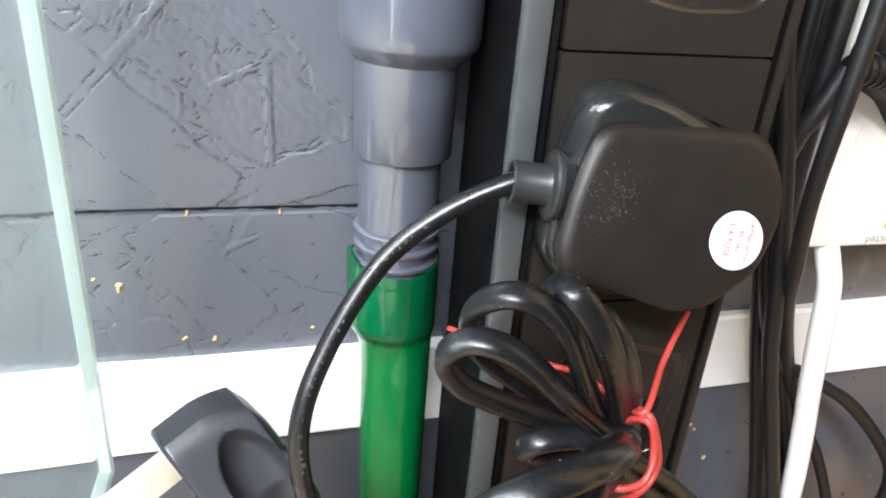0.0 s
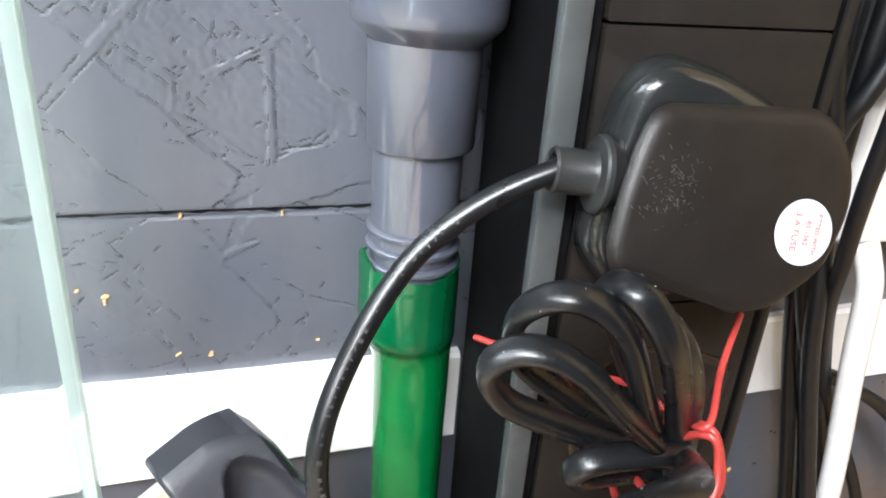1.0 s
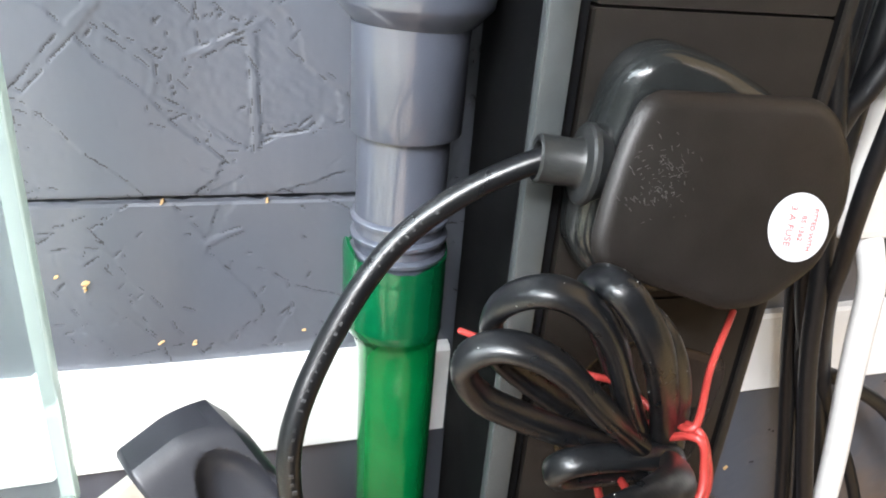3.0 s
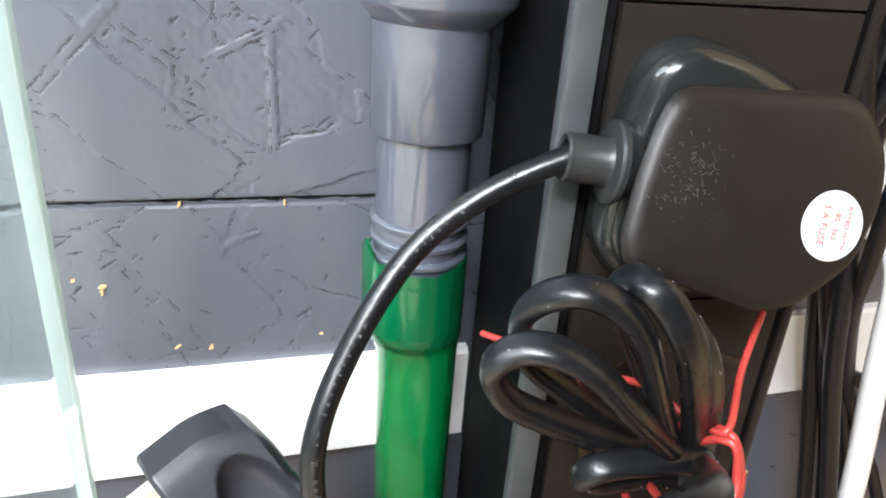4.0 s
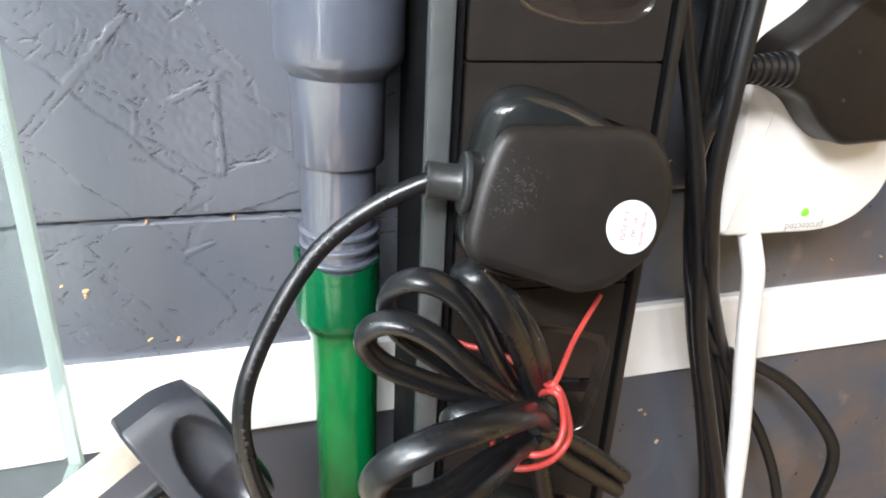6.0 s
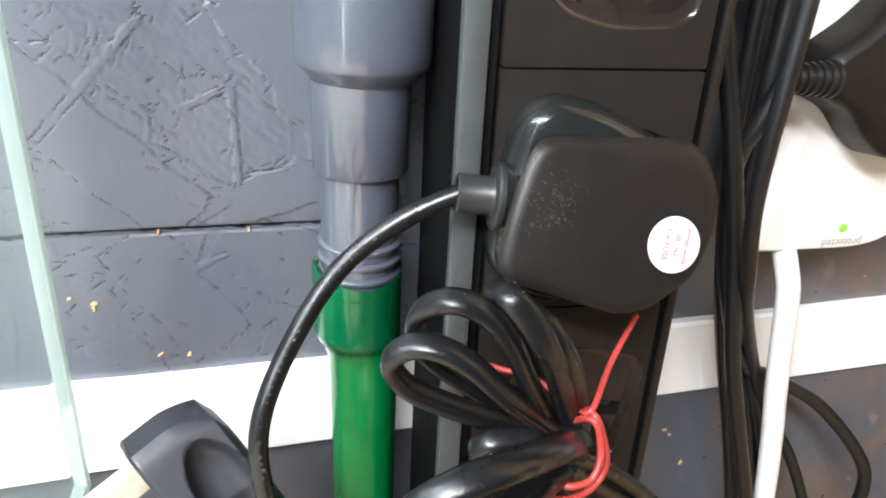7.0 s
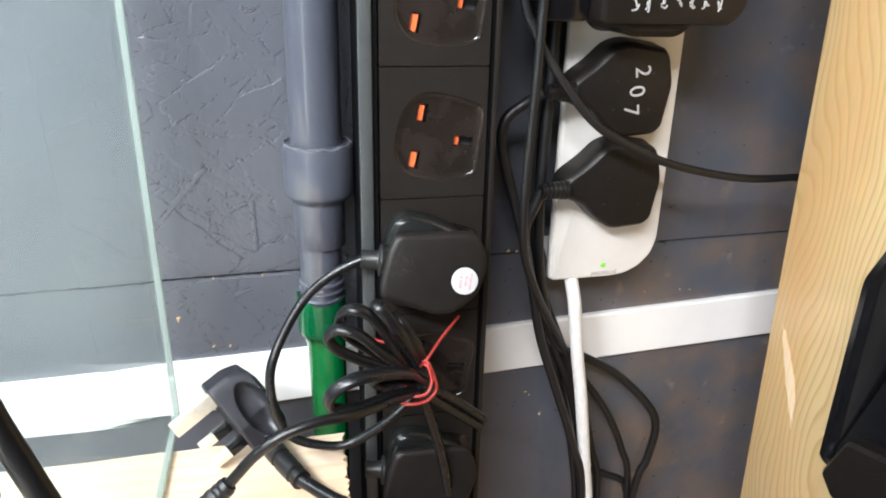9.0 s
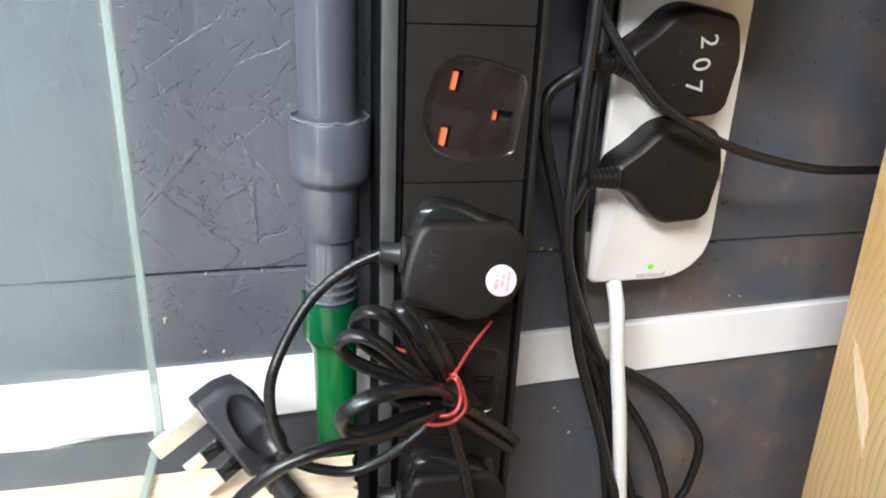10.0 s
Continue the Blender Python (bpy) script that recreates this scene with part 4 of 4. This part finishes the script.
    run("tail", [(0.0146, -0.0900, 0.9130), (0.0218, -0.0840, 0.8881), (0.0270, -0.0820, 0.8682), (0.0310, -0.0800, 0.8476), (0.0336, -0.0780, 0.8261)], 0.0026)
    # connector at the end of the free lead, with ribs
    pts = [(-0.0722, -0.1430, 0.9136), (-0.0770, -0.1440, 0.9090), (-0.0840, -0.1470, 0.9030), (-0.0920, -0.1500, 0.8950)]
    run("connector", pts, lambda f: 0.0036 + 0.0022 * f + (0.0003 if int(f * 14) % 2 else 0.0), M_CABLE2, "ribbed black low-voltage connector")
    # dust clinging to the loops
    bm = bmesh.new()
    rng = random.Random(21)
    me_list = [c for c in t.children if c.name.startswith(("loop", "free_lead", "plug_lead"))]
    for c in me_list:
        vs = c.data.vertices
        for k in range(11):
            v = vs[rng.randrange(len(vs))]
            r = rng.uniform(0.00004, 0.00011)
            bmesh.ops.create_icosphere(bm, subdivisions=1, radius=r, matrix=Matrix.Translation(v.co + v.normal * r * 0.3) @ Matrix.Diagonal((rng.uniform(0.6, 2.2), 1, rng.uniform(0.6, 1.8), 1)))
    tagged(part("dust_specks", bm, M_DUST, t, "pale specks of dust on the flex"), kind="stuff")
    run("wire_tie", [(0.0164, -0.0940, 0.9311), (0.0196, -0.0960, 0.9242), (0.0209, -0.0960, 0.9162), (0.0159, -0.0980, 0.9118), (0.0077, -0.0980, 0.9108), (0.0044, -0.0900, 0.9084), (0.0101, -0.0750, 0.9071), (0.0163, -0.0800, 0.9211)], 0.00085, M_RED, "red plastic-coated wire tie", True, 10)
    run("wire_tie", [(0.0154, -0.0950, 0.9303), (0.0184, -0.0970, 0.9235), (0.0160, -0.1000, 0.9178), (0.0101, -0.1000, 0.9163), (0.0063, -0.0950, 0.9166), (0.0111, -0.0780, 0.9123)], 0.00085, M_RED, "red plastic-coated wire tie", True, 10)
    run("tie_end", [(0.0150, -0.0900, 0.9290), (0.0164, -0.0940, 0.9320), (0.0256, -0.0820, 0.9357), (0.0375, -0.0690, 0.9403)], 0.00075, M_RED, "red plastic-coated wire tie", False, 10)
    run("tie_end", [(0.0148, -0.0880, 0.9277), (0.0078, -0.0800, 0.9315), (-0.0017, -0.0750, 0.9325), (-0.0170, -0.0488, 0.9260)], 0.00075, M_RED, "red plastic-coated wire tie", False, 10)
    return t


coiled_lead()

# ---- loose plug on the shelf ----


STRAIN = [(-0.0660, -0.0585, 0.8840), (-0.0640, -0.0650, 0.8828), (-0.0600, -0.0754, 0.8810), (-0.0532, -0.0890, 0.8800), (-0.0445, -0.1045, 0.8790)]
LEAD = [(-0.0455, -0.1030, 0.8790), (-0.0307, -0.1172, 0.8769), (-0.0166, -0.1301, 0.8768), (0.0, -0.145, 0.868), (0.015, -0.16, 0.835)]


def loose_plug():
    """Local axes: x the way the pins point, y from the line pins to the earth pin, z across."""
    t = thing("loose_plug", "loose black moulded plug with three pale pins on the shelf", "plug")
    t.matrix_world = Matrix(((-0.8026, -0.4460, -0.3961, -0.0806), (-0.4492, 0.0149, 0.8933, -0.0656), (-0.3925, 0.8949, -0.2123, 0.8925), (0, 0, 0, 1)))
    bm = bmesh.new()

    def half(e):
        return 0.0172 + (e + 0.004) * (0.02 if e < -0.004 else -0.47)

    n, rings = 60, []
    for x, hi, lo, inset in ((0.0, 0.0182, -0.0182, 0.0008), (-0.0005, 0.0188, -0.0188, 0.0002), (-0.0010, 0.0190, -0.0190, 0.0), *[(-0.001 - 0.0004 * k, 0.0190 - 0.00028 * max(0, 0.4 * k - 9) ** 1.6 * 0.35, -0.0190 + 0.0002 * max(0, 0.4 * k - 12), 0.0) for k in range(1, 49)], (-0.0212, 0.0118, -0.0160, 0.0012), (-0.0222, 0.0095, -0.0140, 0.0032)):
        side = []
        for k in range(n + 1):
            e = lo + (hi - lo) * k / n
            w = half(e) - inset - 0.0012 * (abs(2 * k / n - 1) ** 14)
            dish = 1 - ((x + 0.0132) / 0.0076) ** 2 - ((e + 0.0012) / 0.0150) ** 2
            if dish > 0:
                w -= 0.0056 * dish * (2 - dish) * min(1.0, w / 0.012)
            side.append((e, w))
        rings.append([Vector((x, e, -w)) for e, w in side] + [Vector((x, e, w)) for e, w in reversed(side)])
    loft(bm, rings)
    part("body", bm, M_PLUGL, t)
    back = t.matrix_world.inverted()
    bm = bmesh.new()
    tube(bm, [back @ Vector(p) for p in STRAIN], lambda f: 0.0062 - 0.0014 * f - (0.0011 if (f * 5.2) % 1 > 0.78 else 0.0), 20, False, 24)
    part("strain_relief", bm, M_CABLE2, t, "ribbed black strain relief")
    for nm, y, z, long, w, h, sleeve in (("earth_pin", 0.0111, 0.0, 0.0227, 0.0080, 0.0040, 0.0), ("line_pin", -0.0111, 0.0111, 0.0177, 0.0040, 0.0063, 0.0090), ("line_pin", -0.0111, -0.0111, 0.0177, 0.0040, 0.0063, 0.0090)):
        p = box_part(nm, (-0.001, y - w / 2, z - h / 2), (long, y + w / 2, z + h / 2), M_BRASS, t, 0.0007, "pale plated metal pin")
        if sleeve:
            box_part("sleeve", (-0.0005, y - w / 2 - 0.0002, z - h / 2 - 0.0002), (sleeve, y + w / 2 + 0.0002, z + h / 2 + 0.0002), M_GLOSSB, p, 0.0003, "black insulating sleeve")
    tube_part("lead", [back @ Vector(p) for p in LEAD], 0.0032, M_CABLE, t)
    return t


loose_plug()

# ---- white strip with its plugs ----
SLANT = Matrix.Rotation(math.atan(0.04), 4, "Z")


def white_strip():
    t = thing("extension_block", "white plastic surge extension lead fixed upright on the wall", "power strip", at=(0.135, -0.0226, 0.9415))
    t.matrix_world = Matrix.Translation((0.135, -0.0226, 0.9415)) @ SLANT
    o = [(-0.0332, -0.004), (-0.0326, -0.0068), (-0.0300, -0.0078), (0.0060, -0.0082), (0.0150, -0.0070), (0.0235, -0.0030), (0.0305, 0.0045), (0.0335, 0.0140), (0.0312, 0.30), (-0.0328, 0.30)]
    ol = rounded(o, 0.003, 3)
    bm = bmesh.new()
    loft(bm, [[Vector((p.x, y, p.y)) for p in grow(ol, d)] for d, y in ((-0.0025, 0.0), (-0.0010, 0.0004), (0.0, 0.0018), (0.0002, 0.005), (-0.017, 0.031))])
    part("body", bm, M_WHITE, t)
    bm = bmesh.new()
    lathe(bm, [(0.0016, -0.0004), (0.0013, -0.0009), (0.0006, -0.0011)], (0.0, 0.0004, 0.0), "Y", 20)
    part("indicator_led", bm, M_LED, t, "small lit green indicator")
    text_part("print", "protected", 0.0040, pose(0.0008, -0.00015, -0.0052, 90, 180, 0), M_GINK, t)
    return t


white_strip()
tube_part("white_cable", [(0.1168, -0.0150, 0.9420), (0.1170, -0.0180, 0.9350), (0.1175, -0.0218, 0.9280), (0.1186, -0.0248, 0.9190), (0.1212, -0.0250, 0.9000), (0.1243, -0.0250, 0.8800), (0.1280, -0.0250, 0.8600), (0.1312, -0.0250, 0.8400), (0.1345, -0.0240, 0.8200), (0.1385, -0.0230, 0.7950), (0.1450, -0.0200, 0.7600), (0.152, -0.017, 0.71), (0.157, -0.014, 0.60), (0.157, -0.012, 0.35)], 0.0040, M_WCABLE)
tagged(bpy.data.objects["white_cable"], "thick white flex hanging from the white extension lead", "cable")

PLUG = [(-0.0215, 0.0125), (-0.0120, 0.0215), (-0.0030, 0.0237), (0.0180, 0.0202), (0.0212, 0.0155), (0.0245, 0.0015), (0.0210, -0.0205), (0.0166, -0.0245), (-0.0030, -0.0258), (-0.0120, -0.0195), (-0.0200, -0.0110)]


def moulded_plug(label, at, words):
    """A flat-backed moulded plug whose ribbed cord grip leaves sideways."""
    t = thing("moulded_plug", label, "plug", group="plugs in the white extension lead")
    t.matrix_world = Matrix.Translation(at) @ SLANT
    o = [(-0.0330, 0.0045), *[(p[0], p[1]) for p in PLUG], (-0.0330, -0.0055)]
    ol = rounded(o, 0.004, 4)
    bm = bmesh.new()
    loft(bm, [[Vector((p.x, y, p.y)) for p in grow(ol, d)] for d, y in ((-0.0030, 0.0), (-0.0024, 0.0002), (-0.0004, 0.0030), (0.0, 0.0042), (0.0004, 0.0090), (0.0012, 0.0148))])
    part("body", bm, M_BLACK, t)
    bm = bmesh.new()
    prof = []
    for k in range(6):
        x = -0.0320 - 0.0024 * k
        r = 0.0052 - 0.0002 * k
        prof += [(r, x), (r, x - 0.0012), (r * 0.86, x - 0.0014), (r * 0.86, x - 0.0023)]
    lathe(bm, prof, (0, 0.0005, -0.0005), "X", 20)
    part("strain_relief", bm, M_CABLE2, t, "ribbed black strain relief")
    bm = bmesh.new()
    for x, z in ((-0.0085, 0.0045), (-0.0095, -0.0100), (0.0105, -0.0105), (0.0110, 0.0080)):
        lathe(bm, [(0.0006, -0.00005), (0.0006, 0.0005)], (x, 0, z), "Y", 10)
    part("moulding_pits", bm, M_DARK, t)
    if words:
        for ch, dz, dx in zip(words, (0.0100, 0.0, -0.0098), (0.0045, 0.0025, 0.0005)):
            text_part("handwriting", ch, 0.0122, pose(dx, -0.00012, dz - 0.001, 90, 82, 0), M_PEN, t)
    return t


moulded_plug("black moulded plug marked with white pen numerals", (0.1320, -0.0388, 1.0466), "207")
moulded_plug("plain black moulded plug with ribbed cord grip", (0.1330, -0.0388, 0.9952), "")


def adaptor():
    t = thing("power_adaptor", "black power adaptor with white handwriting at the top socket", "adaptor")
    t.matrix_world = Matrix.Translation((0.1375, -0.064, 1.118)) @ SLANT
    o = rounded([(-0.0385, -0.0375), (0.0300, -0.0380), (0.0370, -0.0300), (0.0370, 0.0300), (0.0320, 0.0370), (-0.0385, 0.0370)], 0.004, 4)
    bm = bmesh.new()
    loft(bm, [[Vector((p.x, y, p.y)) for p in grow(o, d)] for d, y in ((-0.003, 0.0), (-0.001, 0.0007), (0.0, 0.003), (0.0, 0.022), (-0.004, 0.026))])
    part("body", bm, M_BLACK, t)
    o2 = rounded([(-0.022, -0.043), (0.006, -0.0435), (0.014, -0.036), (0.016, 0.03), (-0.024, 0.03), (-0.030, -0.034)], 0.005, 4)
    bm = bmesh.new()
    loft(bm, [[Vector((p.x, y, p.y)) for p in grow(o2, d)] for d, y in ((-0.003, 0.004), (0.0, 0.0065), (0.0, 0.036), (0.001, 0.0405))])
    part("plug_base", bm, M_BLACK, t)
    bm = bmesh.new()
    rng = random.Random(8)
    for k in range(7):
        x = -0.022 + 0.0072 * k
        for j in range(3):
            a = [Vector((x + rng.uniform(-0.002, 0.002), -0.0001, -0.0285 + rng.uniform(-0.004, 0.003))) for _ in range(2)]
            tube(bm, [a[0], (a[0] + a[1]) / 2 + Vector((0.0006, 0, 0.0004)), a[1] + Vector((0, 0, 0.003))], 0.00045, 6, False, 3)
    part("handwriting", bm, M_PEN, t, "white pen strokes, not readable")
    box_part("side_plug", (-0.0620, 0.010, -0.0368), (-0.0392, 0.034, 0.03), M_GLOSSB, t, 0.002)
    return t


adaptor()


def cable(label, pts, r=0.0021, mt=None, off=None):
    """off: how far the flex hangs clear of the wall along its run, slid towards a viewer on the path."""
    if off:
        eye, out = Vector((-0.0425, -0.37, 1.105)), []
        for k, p in enumerate(pts):
            f = k / (len(pts) - 1) * (len(off) - 1)
            a = min(int(f), len(off) - 2)
            y = off[a] + (off[a + 1] - off[a]) * (f - a)
            q = Vector(p)
            out.append(eye + (q - eye) * ((y - eye.y) / (q.y - eye.y)) if k else q)
        pts = out
    ob = tube_part("black_cable", pts, r, mt or M_CABLE2)
    return tagged(ob, label, "cable", "cables beside the white lead")


cable("black flex looping down from the marked plug", [(0.0852, -0.0380, 1.0460), (0.0768, -0.0330, 1.0392), (0.0713, -0.0220, 1.0294), (0.0716, -0.0150, 1.0155), (0.0772, -0.0120, 0.9954), (0.0865, -0.0120, 0.9647), (0.0959, -0.0120, 0.9282), (0.1046, -0.0120, 0.8890), (0.1179, -0.0120, 0.8505), (0.1339, -0.0120, 0.8040), (0.1446, -0.0120, 0.7583), (0.15, -0.012, 0.6)], 0.0027, off=(-0.0325, -0.033, -0.035, -0.035, -0.028, -0.02))
cable("black flex from the plain plug hanging in a wide bend", [(0.0882, -0.0380, 0.9946), (0.0850, -0.0330, 0.9800), (0.0878, -0.0180, 0.9669), (0.0898, -0.0150, 0.9517), (0.0988, -0.0140, 0.9177), (0.1146, -0.0130, 0.8846), (0.1339, -0.0080, 0.8720), (0.1600, -0.0060, 0.8553), (0.1882, -0.0040, 0.8263), (0.1978, -0.0040, 0.8066), (0.1951, -0.0040, 0.7780), (0.1883, -0.0040, 0.7479), (0.18, -0.004, 0.6)], 0.0027, off=(-0.038, -0.036, -0.029, -0.020, -0.016, -0.016, -0.016, -0.016, -0.016))
cable("taut black flex running down in front of the cord grips", [(0.0748, -0.0600, 1.2), (0.0734, -0.0610, 1.10), (0.0727, -0.0612, 1.06), (0.0714, -0.0618, 1.03), (0.0705, -0.0615, 1.0), (0.0720, -0.0585, 0.98), (0.0765, -0.0530, 0.961), (0.0870, -0.0430, 0.938), (0.1023, -0.0290, 0.9106), (0.1279, -0.0150, 0.8677), (0.1527, -0.0120, 0.8323), (0.1689, -0.0120, 0.7984), (0.1784, -0.0120, 0.7573), (0.182, -0.012, 0.6)], 0.0023)
cable("black flex slung across both moulded plugs", [(0.052, -0.044, 1.22), (0.0600, -0.0475, 1.13), (0.0678, -0.0500, 1.0902), (0.0757, -0.0520, 1.0730), (0.0886, -0.0560, 1.0527), (0.1039, -0.0580, 1.0352), (0.1199, -0.0560, 1.0249), (0.1456, -0.0520, 1.0125), (0.1746, -0.0460, 1.0035), (0.2074, -0.0400, 0.9966), (0.2497, -0.0300, 0.9927), (0.3, -0.02, 0.99)], 0.0022)
cable("black flex lying close against the wall", [(0.095, -0.012, 1.2), (0.0958, -0.0120, 1.0878), (0.0979, -0.0080, 1.0448), (0.0972, -0.0060, 0.9976), (0.0990, -0.0060, 0.9562), (0.1059, -0.0050, 0.9185), (0.1227, -0.0040, 0.8769), (0.1407, -0.0040, 0.8320), (0.1508, -0.0040, 0.7940), (0.1596, -0.0040, 0.7525), (0.162, -0.004, 0.6)], 0.0026, off=(-0.012, -0.014, -0.014, -0.014, -0.010))
cable("thick black flex running down beside the white lead", [(0.0935, -0.0260, 1.2), (0.0930, -0.0260, 1.08), (0.0915, -0.0270, 1.02), (0.0918, -0.0260, 0.98), (0.0950, -0.0240, 0.945), (0.1020, -0.0210, 0.915), (0.1120, -0.0160, 0.885), (0.1250, -0.0130, 0.855), (0.1380, -0.0120, 0.81), (0.147, -0.012, 0.75), (0.15, -0.012, 0.6)], 0.0029)
cable("black flex tucked behind the other leads", [(0.0890, -0.0180, 1.2), (0.0885, -0.0180, 1.07), (0.0875, -0.0190, 1.01), (0.0900, -0.0180, 0.97), (0.0965, -0.0160, 0.93), (0.1075, -0.0130, 0.89), (0.1210, -0.0100, 0.85), (0.1340, -0.0090, 0.80), (0.142, -0.009, 0.74), (0.145, -0.009, 0.6)], 0.0026)
cable("short black flex end hanging low", [(0.1504, -0.0080, 0.7787), (0.1636, -0.0080, 0.7728), (0.1751, -0.0080, 0.7661), (0.1799, -0.0080, 0.7554), (0.1819, -0.0080, 0.7397), (0.182, -0.008, 0.62)], 0.0024)

# ---- pine upright and bracket ----


def upright():
    t = thing("pine_upright", "varnished pine upright of a rack with a pale scuff", "post")
    t.matrix_world = Matrix.Translation((0.2305, -0.05, 1.0)) @ Matrix.Rotation(radians(-2.2), 4, "Y")
    box_part("board", (0.0, -0.19, -1.0), (0.045, 0.0, 1.0), M_PINE, t, 0.0015)
    # a scraped patch: thin slivers side by side along the grain
    rng = random.Random(17)
    bm = bmesh.new()
    for side, f0, f1, wide in ((-0.0030, 0.10, 0.62, 0.0016), (-0.0014, 0.0, 0.86, 0.0019), (0.0004, 0.05, 1.0, 0.0017), (0.0019, 0.16, 0.93, 0.0015), (0.0034, 0.30, 0.80, 0.0013), (0.0047, 0.42, 0.70, 0.0010)):
        rim = []
        for s in (1, -1):
            for k in range(12):
                f = (k if s > 0 else 11 - k) / 11
                g = f0 + (f1 - f0) * f
                w = s * wide * (0.15 + 0.85 * math.sin(math.pi * f) ** 0.6) * rng.uniform(0.35, 0.62)
                rim.append((-0.011 - 0.0215 * g ** 0.8 + side * -1 + w, -0.086 - 0.058 * g + rng.uniform(-0.0006, 0.0006)))
        top = [bm.verts.new((-0.00015, *p)) for p in rim]
        low = [bm.verts.new((0.0003, *p)) for p in rim]
        bm.faces.new(top)
        for k in range(len(rim)):
            bm.faces.new((top[k], top[(k + 1) % len(rim)], low[(k + 1) % len(rim)], low[k]))
    part("scuff", bm, M_WORN, t, "pale scraped patch of bare wood", smooth=False)
    return t


upright()


def bracket():
    """A black frame screwed to the upright: a bevelled bar, its backing and a block beneath."""
    t = thing("wall_bracket", "black plastic bracket frame screwed to the pine upright", "bracket")
    t.matrix_world = Matrix.Translation((0.2305, -0.05, 1.0)) @ Matrix.Rotation(radians(-2.2), 4, "Y")
    o = rounded([(-0.0630, -0.1365), (-0.0690, -0.1400), (-0.12, -0.125), (-0.12, 0.02), (-0.0800, 0.0000), (-0.0660, -0.0300)], 0.004, 4)
    bm = bmesh.new()
    loft(bm, [[Vector((x, p.x, p.y)) for p in grow(o, d)] for d, x in ((0.0, 0.0), (0.0, -0.005), (-0.002, -0.0075), (-0.006, -0.0080), (-0.0075, -0.0045))])
    part("frame", bm, M_GLOSSB, t)
    bm = bmesh.new()
    o = rounded([(-0.0740, -0.1385), (-0.0850, -0.1480), (-0.125, -0.130), (-0.125, -0.098), (-0.0860, -0.110)], 0.003, 3)
    loft(bm, [[Vector((x, p.x, p.y)) for p in grow(o, d)] for d, x in ((0.0, 0.0), (0.0, -0.012), (-0.002, -0.014))])
    part("block", bm, M_BLACK, t)
    bm = bmesh.new()
    lathe(bm, [(0.0042, -0.0046), (0.0040, -0.0060), (0.0026, -0.0072), (0.0008, -0.0076)], (0, -0.1000, -0.0650), "X", 24)
    part("screw", bm, M_SCREW, t, "round-headed zinc screw")
    return t


bracket()

# ---- dark flex close to the lens ----
near = tube_part("hanging_cable", [(-0.098, -0.31, 1.6), (-0.0850, -0.3020, 1.085), (-0.0819, -0.30, 1.0668), (-0.0799, -0.30, 1.0570), (-0.0779, -0.30, 1.0496), (-0.0758, -0.30, 1.0421), (-0.0733, -0.30, 1.0345), (-0.062, -0.297, 0.99), (-0.055, -0.295, 0.93), (-0.055, -0.30, 0.876)], 0.0018, M_CABLE2)
tagged(near, "thin black flex hanging in front of the tank", "cable")

# ---- light fittings ----


def fitting(label, place, size, rods, reach):
    t = thing("strip_light", label, "light", at=place)
    box_part("tray", (-size[0] / 2, -size[1] / 2, 0.006), (size[0] / 2, size[1] / 2, 0.05), M_WHITE, t, 0.003)
    lo, hi = min(reach), max(reach)
    for x, y in rods:
        bm = bmesh.new()
        lathe(bm, [(0.004, lo), (0.004, hi)], (x, y, 0), n=12)
        part("support_rod", bm, M_SCREW, t, "thin metal support rod")
    return t


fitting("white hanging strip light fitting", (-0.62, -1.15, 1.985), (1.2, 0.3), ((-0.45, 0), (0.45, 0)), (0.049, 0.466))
fitting("white aquarium light over the tank", (-0.36, -0.26, 1.355), (0.5, 0.16), ((-0.24, 0.0), (0.2495, 0.0)), (-0.0615, 0.007))
